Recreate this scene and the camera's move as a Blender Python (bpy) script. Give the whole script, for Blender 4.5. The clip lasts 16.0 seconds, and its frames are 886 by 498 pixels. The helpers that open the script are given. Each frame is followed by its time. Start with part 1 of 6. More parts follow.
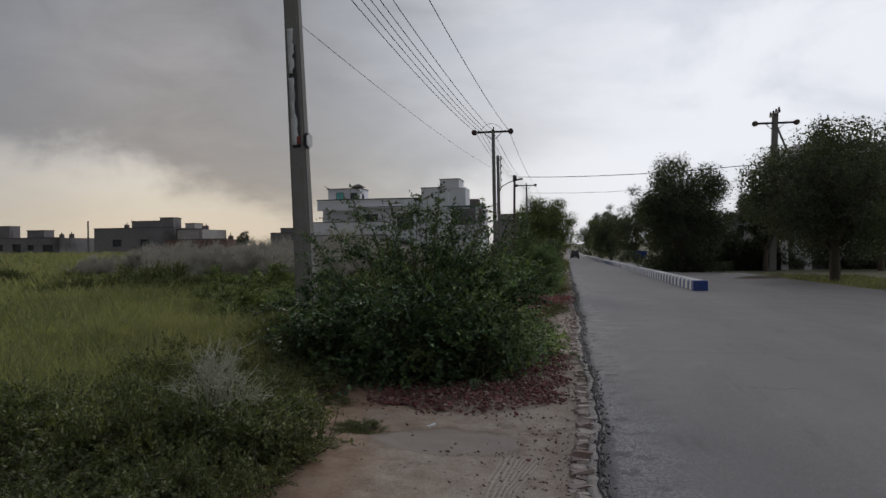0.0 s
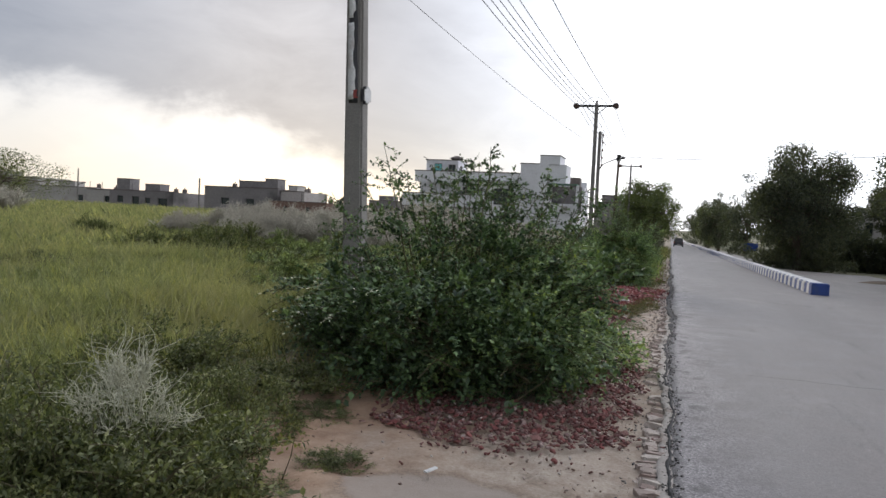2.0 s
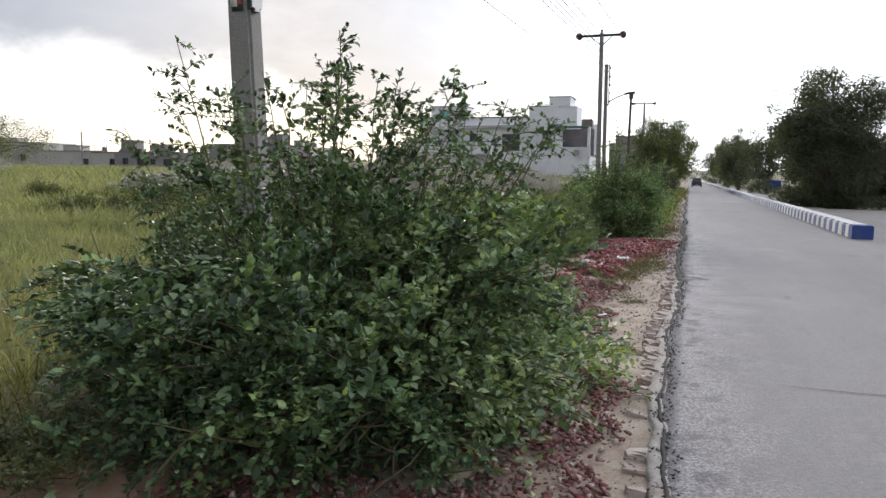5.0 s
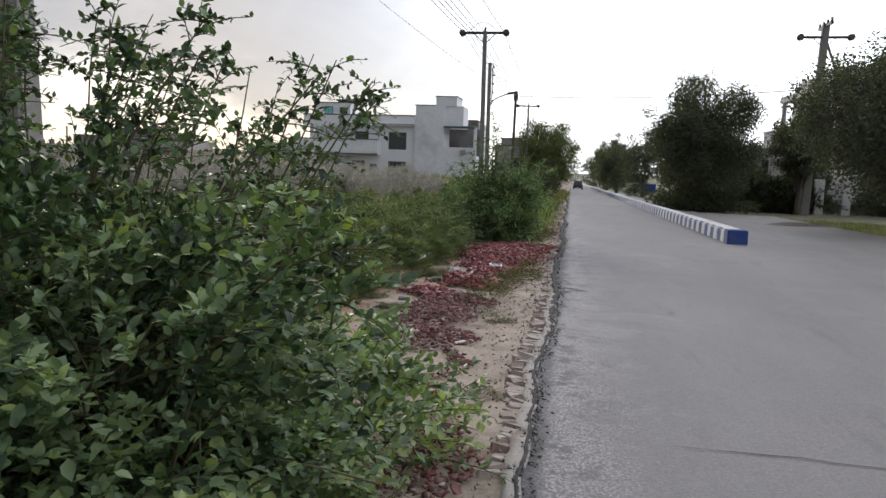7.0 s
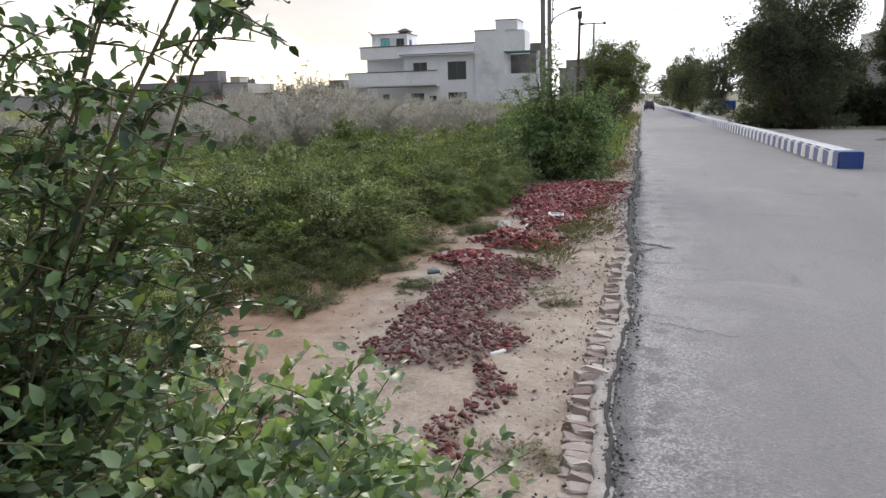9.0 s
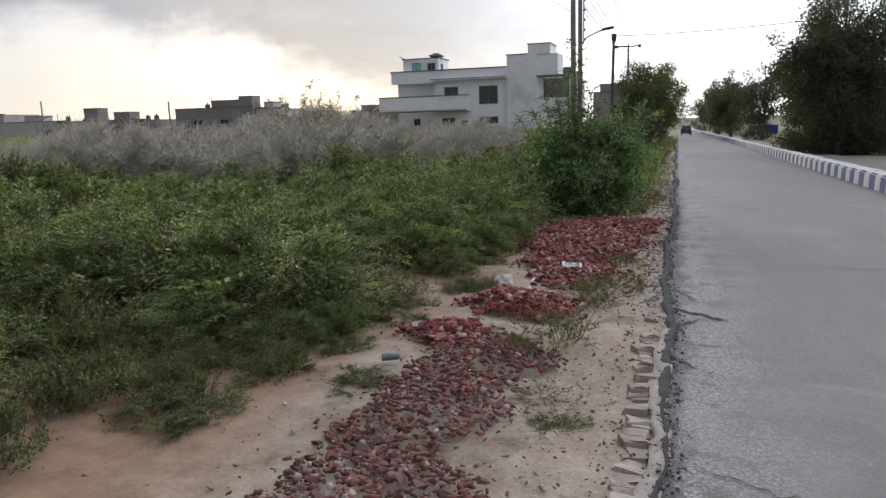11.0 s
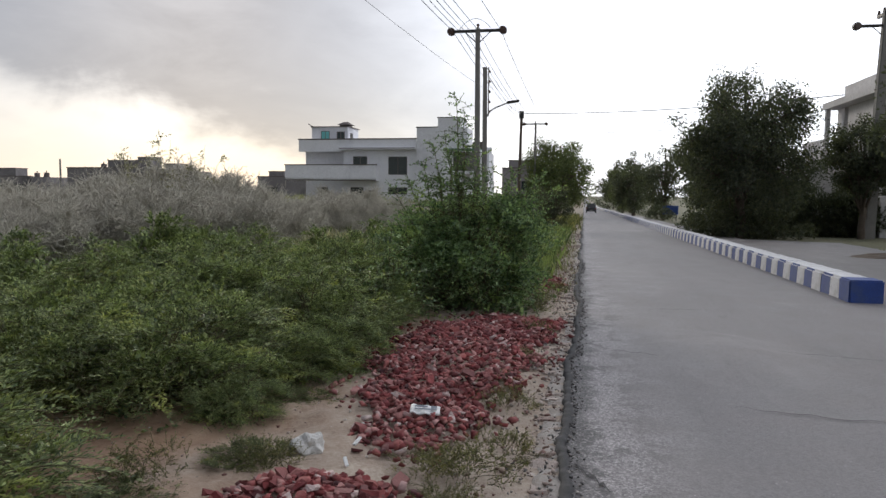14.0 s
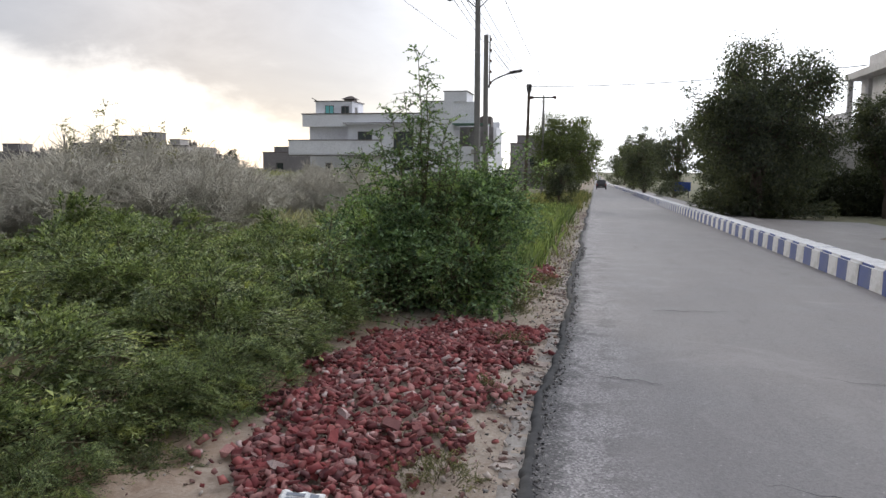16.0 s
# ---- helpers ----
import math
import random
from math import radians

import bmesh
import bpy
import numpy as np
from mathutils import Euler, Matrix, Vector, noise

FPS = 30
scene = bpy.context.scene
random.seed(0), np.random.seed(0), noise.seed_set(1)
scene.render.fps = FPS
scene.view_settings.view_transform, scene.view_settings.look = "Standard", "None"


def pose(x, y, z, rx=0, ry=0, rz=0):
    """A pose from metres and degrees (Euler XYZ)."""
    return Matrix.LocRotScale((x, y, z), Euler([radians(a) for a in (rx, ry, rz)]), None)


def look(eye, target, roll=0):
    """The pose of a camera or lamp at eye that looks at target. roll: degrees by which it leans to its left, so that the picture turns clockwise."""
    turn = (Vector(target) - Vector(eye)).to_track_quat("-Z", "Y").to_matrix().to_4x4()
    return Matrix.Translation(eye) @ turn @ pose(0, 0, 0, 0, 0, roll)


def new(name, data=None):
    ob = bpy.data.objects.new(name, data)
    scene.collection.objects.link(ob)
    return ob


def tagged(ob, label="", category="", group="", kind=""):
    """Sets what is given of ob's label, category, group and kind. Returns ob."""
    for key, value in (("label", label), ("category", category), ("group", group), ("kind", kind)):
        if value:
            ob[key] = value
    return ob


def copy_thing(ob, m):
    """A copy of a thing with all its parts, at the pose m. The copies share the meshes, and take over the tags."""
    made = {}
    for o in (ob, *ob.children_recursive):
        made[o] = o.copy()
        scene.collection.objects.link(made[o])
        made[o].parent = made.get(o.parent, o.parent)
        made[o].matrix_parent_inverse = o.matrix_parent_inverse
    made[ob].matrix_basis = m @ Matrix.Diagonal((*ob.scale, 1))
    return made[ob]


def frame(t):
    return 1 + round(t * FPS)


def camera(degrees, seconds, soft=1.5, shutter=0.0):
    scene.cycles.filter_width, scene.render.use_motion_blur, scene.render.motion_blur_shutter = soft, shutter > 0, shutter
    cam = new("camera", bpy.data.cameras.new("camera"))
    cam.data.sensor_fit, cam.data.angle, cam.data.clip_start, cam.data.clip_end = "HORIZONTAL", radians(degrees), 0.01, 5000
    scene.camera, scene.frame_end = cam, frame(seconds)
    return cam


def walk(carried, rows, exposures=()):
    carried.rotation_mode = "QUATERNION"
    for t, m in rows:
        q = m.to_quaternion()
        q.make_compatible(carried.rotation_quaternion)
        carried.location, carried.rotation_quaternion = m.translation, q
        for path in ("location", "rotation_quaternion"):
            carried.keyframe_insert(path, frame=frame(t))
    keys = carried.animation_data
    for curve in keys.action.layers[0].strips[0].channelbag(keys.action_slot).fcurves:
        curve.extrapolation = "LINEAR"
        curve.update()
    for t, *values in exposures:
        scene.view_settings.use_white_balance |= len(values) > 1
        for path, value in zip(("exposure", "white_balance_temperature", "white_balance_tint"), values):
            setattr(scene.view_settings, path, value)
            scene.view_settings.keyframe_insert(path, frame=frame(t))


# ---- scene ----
cam = camera(63.9, 16.0)
PATH = [
    (0, (-0.253, 0.88, 1.612), (-0.595, 2.851, 1.598), -0.8),
    (0.5, (-0.243, 1.368, 1.563), (-0.696, 3.312, 1.436), 2.2),
    (1, (-0.211, 1.818, 1.631), (-0.729, 3.748, 1.551), -0.1),
    (1.5, (-0.072, 2.237, 1.658), (-0.753, 4.113, 1.527), 0.7),
    (2, (-0.068, 2.71, 1.645), (-0.676, 4.613, 1.555), 2.9),
    (2.5, (-0.005, 3.075, 1.639), (-0.699, 4.95, 1.59), 1.4),
    (3, (0.079, 3.552, 1.635), (-0.735, 5.377, 1.54), 0.2),
    (3.5, (0.084, 4.017, 1.644), (-0.616, 5.886, 1.521), 3.3),
    (6, (0.107, 6.7, 1.552), (-0.517, 8.579, 1.272), -0.8),
    (6.5, (0.131, 6.926, 1.535), (-0.33, 8.862, 1.338), 3.4),
    (7, (0.152, 7.427, 1.538), (-0.195, 9.384, 1.311), 1.8),
    (7.5, (0.121, 7.954, 1.555), (-0.32, 9.875, 1.217), -1.3),
    (8, (0.073, 8.408, 1.556), (-0.396, 10.317, 1.188), 0.1),
    (8.5, (0.1, 8.885, 1.57), (-0.438, 10.77, 1.174), -2.9),
    (9, (0.066, 9.337, 1.553), (-0.462, 11.221, 1.136), -1.6),
    (11.5, (0.029, 11.504, 1.513), (-0.599, 13.381, 1.228), -1.5),
    (12, (-0.01, 11.812, 1.514), (-0.566, 13.721, 1.296), 0.2),
    (12.5, (-0.007, 12.259, 1.548), (-0.535, 14.177, 1.332), 0.5),
    (13, (0.042, 12.693, 1.539), (-0.475, 14.615, 1.348), -0.6),
    (13.5, (0.039, 13.221, 1.529), (-0.368, 15.171, 1.353), 1.9),
    (14, (0.05, 13.731, 1.487), (-0.336, 15.687, 1.331), 0.5),
    (14.5, (0.157, 14.026, 1.531), (-0.314, 15.957, 1.309), -0.6),
    (15, (0.135, 14.47, 1.509), (-0.34, 16.395, 1.247), 2.6),
    (15.5, (0.151, 14.911, 1.545), (-0.382, 16.829, 1.354), 2.4),
    (16, (0.254, 15.422, 1.495), (-0.159, 17.366, 1.272), 0.5),
]
walk(cam, [(t, look(eye, target, roll)) for t, eye, target, roll in PATH],
     [(0, -1.05), (0.5, -0.5), (1.0, -0.2), (1.5, 0.0), (2.0, 0.10), (3.0, 0.2), (3.5, 0.48), (6.0, 0.48), (6.5, 0.15), (7.0, 0.13), (8.0, -0.08), (8.5, 0.05), (9.0, 0.55), (11.5, -0.02), (12.5, -0.06), (14.0, -0.06), (15.0, -0.06), (15.5, 0.18), (16, 0.28)])

# ---- light ----
world = bpy.data.worlds.new("world")
scene.world = world
world.use_nodes = True
wt = world.node_tree
wt.nodes.clear()


def wn(kind, **kw):
    n = wt.nodes.new(kind)
    for k, v in kw.items():
        n.inputs[k].default_value = v
    return n


def wmath(op, a, b=None, c=None):
    n = wt.nodes.new("ShaderNodeMath")
    n.operation = op
    for i, v in enumerate((a, b, c)):
        if v is None:
            continue
        if isinstance(v, (int, float)):
            n.inputs[i].default_value = v
        else:
            wt.links.new(v, n.inputs[i])
    return n.outputs[0]


def wsmooth(v, lo, hi):
    n = wt.nodes.new("ShaderNodeMapRange")
    n.interpolation_type = "SMOOTHSTEP"
    n.inputs[1].default_value, n.inputs[2].default_value = lo, hi
    wt.links.new(v, n.inputs[0])
    return n.outputs[0]


def wmix(f, a, b):
    n = wt.nodes.new("ShaderNodeMix")
    n.data_type = "RGBA"
    for sock, v in ((n.inputs[0], f), (n.inputs[6], a), (n.inputs[7], b)):
        if isinstance(v, (int, float)):
            sock.default_value = v
        elif isinstance(v, tuple):
            sock.default_value = (*v, 1)
        else:
            wt.links.new(v, sock)
    return n.outputs[2]


SUN_AZ, SUN_EL = -30.0, 16.0      # degrees to the right of the road's line, degrees above the horizon
geo = wn("ShaderNodeTexCoord")
sep = wn("ShaderNodeSeparateXYZ")
wt.links.new(geo.outputs["Generated"], sep.inputs[0])
dx, dy, dz = sep.outputs[0], sep.outputs[1], sep.outputs[2]
azim = wmath("ARCTAN2", dx, dy)
stretch = wn("ShaderNodeMapping")
stretch.inputs["Scale"].default_value = (1, 1, 2.2)
wt.links.new(geo.outputs["Generated"], stretch.inputs[0])
big = wn("ShaderNodeTexNoise", Scale=2.6, Detail=7.0, Roughness=0.55, Distortion=0.5)
fine = wn("ShaderNodeTexNoise", Scale=6.0, Detail=6.0, Roughness=0.6, Distortion=0.4)
for n in (big, fine):
    wt.links.new(stretch.outputs[0], n.inputs["Vector"])
puff = wmath("SUBTRACT", big.outputs[0], 0.5)
puff2 = wmath("SUBTRACT", fine.outputs[0], 0.5)
# a grey cloud bank over the fields, its ragged base a few degrees above the horizon
base_el = wmath("ADD", dz, wmath("ADD", wmath("MULTIPLY", puff, 0.34), wmath("MULTIPLY", puff2, 0.10)))
side = wmath("ADD", azim, wmath("ADD", wmath("MULTIPLY", puff, 0.5), wmath("MULTIPLY", puff2, 0.25)))
bank = wmath("MULTIPLY", wsmooth(base_el, 0.055, 0.135), wmath("SUBTRACT", 1.0, wsmooth(side, -0.48, 0.16)))
bank = wmath("MULTIPLY", bank, wmath("ADD", 0.90, wmath("MULTIPLY", puff2, 0.35)))
low = wmath("SUBTRACT", 1.0, wsmooth(dz, 0.02, 0.26))
warm = wmath("MULTIPLY", low, wmath("SUBTRACT", 1.0, wsmooth(wmath("ABSOLUTE", wmath("ADD", azim, 0.62)), 0.2, 0.75)))
veil = wmix(wsmooth(big.outputs[0], 0.44, 0.66), (1.85, 1.89, 2.02), (1.45, 1.52, 1.68))
cloud = wmix(warm, veil, (1.06, 1.01, 0.91))
cloud = wmix(wmath("MULTIPLY", 0.65, wmath("SUBTRACT", 1.0, wsmooth(side, -0.92, -0.52))), cloud, (0.56, 0.56, 0.58))
cloud = wmix(bank, cloud, (0.255, 0.29, 0.37))
# the overcast thickens away from the sun
ahead = wsmooth(wmath("ADD", wmath("MULTIPLY", dy, 1.0), wmath("MULTIPLY", dx, -0.25)), -0.65, 0.45)
cloud = wmix(ahead, wmix(0.60, cloud, (0.10, 0.107, 0.122)), cloud)
sky = wt.nodes.new("ShaderNodeTexSky")
sky.sky_type = "NISHITA"
sky.sun_disc = False
sky.sun_elevation, sky.sun_rotation = radians(SUN_EL), radians(SUN_AZ)
dim = wt.nodes.new("ShaderNodeVectorMath")
dim.operation = "SCALE"
wt.links.new(sky.outputs[0], dim.inputs[0])
dim.inputs["Scale"].default_value = 0.10
back = wn("ShaderNodeBackground", Strength=1.0)
wt.links.new(wmix(0.92, dim.outputs[0], cloud), back.inputs[0])
wout = wn("ShaderNodeOutputWorld")
wt.links.new(back.outputs[0], wout.inputs[0])

sun = new("sun", bpy.data.lights.new("sun", "SUN"))
sun.data.energy, sun.data.angle, sun.data.color = 1.3, radians(14), (1.0, 0.93, 0.82)
away = Vector((math.sin(radians(SUN_AZ)) * math.cos(radians(SUN_EL)), math.cos(radians(SUN_AZ)) * math.cos(radians(SUN_EL)), math.sin(radians(SUN_EL))))
sun.matrix_world = look(away * 50, (0, 0, 0))


# ---- materials ----
def shader(name):
    m = bpy.data.materials.new(name)
    m.use_nodes = True
    t = m.node_tree
    return m, t, t.nodes["Principled BSDF"]


def node(t, kind, links=(), **kw):
    n = t.nodes.new(kind)
    for k, v in kw.items():
        n.inputs[k].default_value = v
    for sock, src in links:
        t.links.new(src, n.inputs[sock])
    return n


def ramp(t, src, stops):
    n = t.nodes.new("ShaderNodeValToRGB")
    el = n.color_ramp.elements
    while len(el) < len(stops):
        el.new(0.5)
    for e, (p, c) in zip(el, stops):
        e.position, e.color = p, (*c, 1)
    t.links.new(src, n.inputs[0])
    return n.outputs[0]


def blend(t, f, a, b, mode="MIX"):
    n = t.nodes.new("ShaderNodeMix")
    n.data_type, n.blend_type = "RGBA", mode
    for sock, v in ((n.inputs[0], f), (n.inputs[6], a), (n.inputs[7], b)):
        if isinstance(v, (int, float)):
            sock.default_value = v
        elif isinstance(v, tuple):
            sock.default_value = (*v, 1)
        else:
            t.links.new(v, sock)
    return n.outputs[2]


def mth(t, op, a, b=0.0):
    n = t.nodes.new("ShaderNodeMath")
    n.operation = op
    for i, v in enumerate((a, b)):
        if isinstance(v, (int, float)):
            n.inputs[i].default_value = v
        else:
            t.links.new(v, n.inputs[i])
    return n.outputs[0]


def smooth(t, v, lo, hi):
    n = t.nodes.new("ShaderNodeMapRange")
    n.interpolation_type = "SMOOTHSTEP"
    n.inputs[1].default_value, n.inputs[2].default_value = lo, hi
    t.links.new(v, n.inputs[0])
    return n.outputs[0]


def coords(t):
    return t.nodes.new("ShaderNodeTexCoord").outputs["Object"]


def noise_of(t, co, scale, detail=5.0, rough=0.6, **kw):
    return node(t, "ShaderNodeTexNoise", [("Vector", co)], Scale=scale, Detail=detail, Roughness=rough, **kw).outputs[0]


def bump(t, bsdf, height, strength, distance):
    b = node(t, "ShaderNodeBump", [("Height", height)], Strength=strength, Distance=distance)
    t.links.new(b.outputs[0], bsdf.inputs["Normal"])


def mottled(name, c1, c2, scale, rough=0.8, fine_scale=None, relief=0.3, depth=0.004, metal=0.0, stain=None):
    """A matt surface between two colours, with grain, a coarse stain and fine relief."""
    m, t, b = shader(name)
    co = coords(t)
    a = noise_of(t, co, scale)
    f = noise_of(t, co, fine_scale or scale * 9, 6.0, 0.7)
    col = ramp(t, a, [(0.32, c1), (0.68, c2)])
    col = blend(t, 0.5, col, ramp(t, f, [(0.3, tuple(0.62 * v for v in c1)), (0.7, tuple(min(1, 1.15 * v) for v in c2))]))
    if stain:
        s = noise_of(t, co, scale * 0.37, 4.0, 0.65)
        col = blend(t, smooth(t, s, 0.52, 0.72), col, stain)
    t.links.new(col, b.inputs["Base Color"])
    b.inputs["Roughness"].default_value, b.inputs["Metallic"].default_value = rough, metal
    bump(t, b, f, relief, depth)
    return m


def leafy(name, dark, light, odd=None, shine=0.35, rough=0.5, odd_share=0.06, gloss=0.35, drift=None):
    """Leaves: each its own green, light shining through a little."""
    m, t, b = shader(name)
    g = t.nodes.new("ShaderNodeNewGeometry")
    own = t.nodes.new("ShaderNodeObjectInfo").outputs["Random"]
    r = mth(t, "FRACT", mth(t, "ADD", g.outputs["Random Per Island"], own))
    stops = [(0.0, dark), (0.9 - odd_share, light)]
    if odd:
        stops += [(1.0 - odd_share, light), (1.0, odd)]
    col = ramp(t, r, stops)
    # noise-placed dark clusters paint the shaded gaps between sprays into the colour
    patch = noise_of(t, coords(t), 5.0, 3.0, 0.7)
    col = blend(t, mth(t, "MULTIPLY", smooth(t, patch, 0.44, 0.62), 0.6), col, tuple(0.6 * v for v in dark))
    fresh = smooth(t, noise_of(t, coords(t), 2.6, 2.0, 0.5, Distortion=0.3), 0.58, 0.70)
    col = blend(t, mth(t, "MULTIPLY", fresh, 0.55), col, (light[0] * 1.7, light[1] * 1.5, light[2] * 1.1))
    if drift:
        wide = noise_of(t, coords(t), 0.22, 4.0, 0.6)
        col = blend(t, mth(t, "MULTIPLY", smooth(t, wide, 0.46, 0.60), 0.6), col, drift)
        lush = noise_of(t, coords(t), 0.55, 4.0, 0.65)
        col = blend(t, mth(t, "MULTIPLY", smooth(t, lush, 0.52, 0.66), 0.55), col, (0.11, 0.145, 0.065))
    t.links.new(col, b.inputs["Base Color"])
    b.inputs["Roughness"].default_value = rough
    b.inputs["Specular IOR Level"].default_value = gloss
    tr = t.nodes.new("ShaderNodeBsdfTranslucent")
    t.links.new(blend(t, 1.0, col, (1.25, 1.35, 0.6), "MULTIPLY"), tr.inputs[0])
    mx = t.nodes.new("ShaderNodeMixShader")
    mx.inputs[0].default_value = shine
    t.links.new(b.outputs[0], mx.inputs[1])
    t.links.new(tr.outputs[0], mx.inputs[2])
    t.links.new(mx.outputs[0], t.nodes["Material Output"].inputs[0])
    return m


def asphalt_material():
    m, t, b = shader("worn_asphalt")
    co = coords(t)
    sx = node(t, "ShaderNodeSeparateXYZ", [(0, co)])
    x, y = sx.outputs[0], sx.outputs[1]
    long_co = node(t, "ShaderNodeMapping", [("Vector", co)])
    long_co.inputs["Scale"].default_value = (1.0, 0.22, 1.0)
    broad = noise_of(t, long_co.outputs[0], 0.9, 5.0, 0.6)
    patch = noise_of(t, co, 1.7, 6.0, 0.65)
    grain = noise_of(t, co, 55.0, 4.0, 0.8)
    stones = node(t, "ShaderNodeTexVoronoi", [("Vector", co)], Scale=85.0)
    col = ramp(t, broad, [(0.3, (0.150, 0.144, 0.143)), (0.7, (0.255, 0.245, 0.238))])
    col = blend(t, 0.35, col, ramp(t, patch, [(0.35, (0.105, 0.100, 0.098)), (0.65, (0.275, 0.262, 0.252))]))
    col = blend(t, 0.38, col, ramp(t, grain, [(0.34, (0.065, 0.062, 0.061)), (0.66, (0.265, 0.253, 0.247))]))
    # bare aggregate and dust towards the broken edge
    wear = mth(t, "ADD", mth(t, "MULTIPLY", mth(t, "SUBTRACT", patch, 0.5), 1.3), x)
    edge = mth(t, "SUBTRACT", 1.0, smooth(t, wear, 0.1, 0.8))
    speck = ramp(t, stones.outputs["Color"], [(0.2, (0.11, 0.105, 0.11)), (0.55, (0.24, 0.23, 0.23)), (0.9, (0.46, 0.44, 0.43))])
    col = blend(t, mth(t, "MULTIPLY", edge, 0.75), col, speck)
    tar = mth(t, "SUBTRACT", 1.0, smooth(t, mth(t, "ADD", x, mth(t, "MULTIPLY", mth(t, "SUBTRACT", patch, 0.5), 0.25)), 0.03, 0.13))
    col = blend(t, mth(t, "MULTIPLY", tar, 0.75), col, (0.045, 0.043, 0.045))
    hole = smooth(t, noise_of(t, co, 3.4, 6.0, 0.7), 0.53, 0.60)
    col = blend(t, mth(t, "MULTIPLY", mth(t, "MULTIPLY", hole, edge), 0.7), col, (0.06, 0.057, 0.056))
    # black tar that has bled over the margin, and pale scuffs and grit lodged in the surface
    margin = mth(t, "SUBTRACT", 1.0, smooth(t, mth(t, "ADD", x, mth(t, "MULTIPLY", mth(t, "SUBTRACT", noise_of(t, co, 2.3, 6.0, 0.75), 0.5), 0.9)), 0.06, 0.22))
    run = mth(t, "MULTIPLY", smooth(t, y, 14.6, 16.2), mth(t, "SUBTRACT", 1.0, smooth(t, y, 26.0, 34.0)))
    col = blend(t, mth(t, "MULTIPLY", mth(t, "MULTIPLY", margin, run), 0.8), col, ramp(t, stones.outputs["Color"], [(0.25, (0.028, 0.027, 0.029)), (0.7, (0.075, 0.072, 0.072)), (0.95, (0.30, 0.29, 0.28))]))
    scuff = smooth(t, noise_of(t, co, 0.55, 8.0, 0.72, Distortion=0.8), 0.54, 0.70)
    col = blend(t, mth(t, "MULTIPLY", scuff, 0.42), col, (0.30, 0.285, 0.275))
    oil = smooth(t, noise_of(t, long_co.outputs[0], 2.1, 6.0, 0.7), 0.57, 0.70)
    col = blend(t, mth(t, "MULTIPLY", oil, 0.38), col, (0.095, 0.09, 0.089))
    pale = node(t, "ShaderNodeTexVoronoi", [("Vector", co)], Scale=16.0)
    chip = mth(t, "SUBTRACT", 1.0, smooth(t, pale.outputs["Distance"], 0.06, 0.12))
    few = node(t, "ShaderNodeSeparateColor", [(0, pale.outputs["Color"])]).outputs[0]
    col = blend(t, mth(t, "MULTIPLY", mth(t, "MULTIPLY", chip, smooth(t, few, 0.72, 0.80)), 0.7), col, (0.42, 0.40, 0.385))
    col = blend(t, 1.0, col, (1.0, 0.965, 0.985), "MULTIPLY")
    # dusty, paler ground on the open side
    dust = smooth(t, mth(t, "ADD", x, mth(t, "MULTIPLY", mth(t, "SUBTRACT", broad, 0.5), 4.0)), 4.4, 8.0)
    col = blend(t, mth(t, "MULTIPLY", dust, 0.35), col, (0.27, 0.255, 0.25))
    t.links.new(col, b.inputs["Base Color"])
    t.links.new(ramp(t, patch, [(0.3, (0.52,) * 3), (0.7, (0.78,) * 3)]), b.inputs["Roughness"])
    hgt = mth(t, "ADD", mth(t, "MULTIPLY", stones.outputs["Distance"], 0.6), grain)
    bump(t, b, hgt, 0.55, 0.006)
    return m


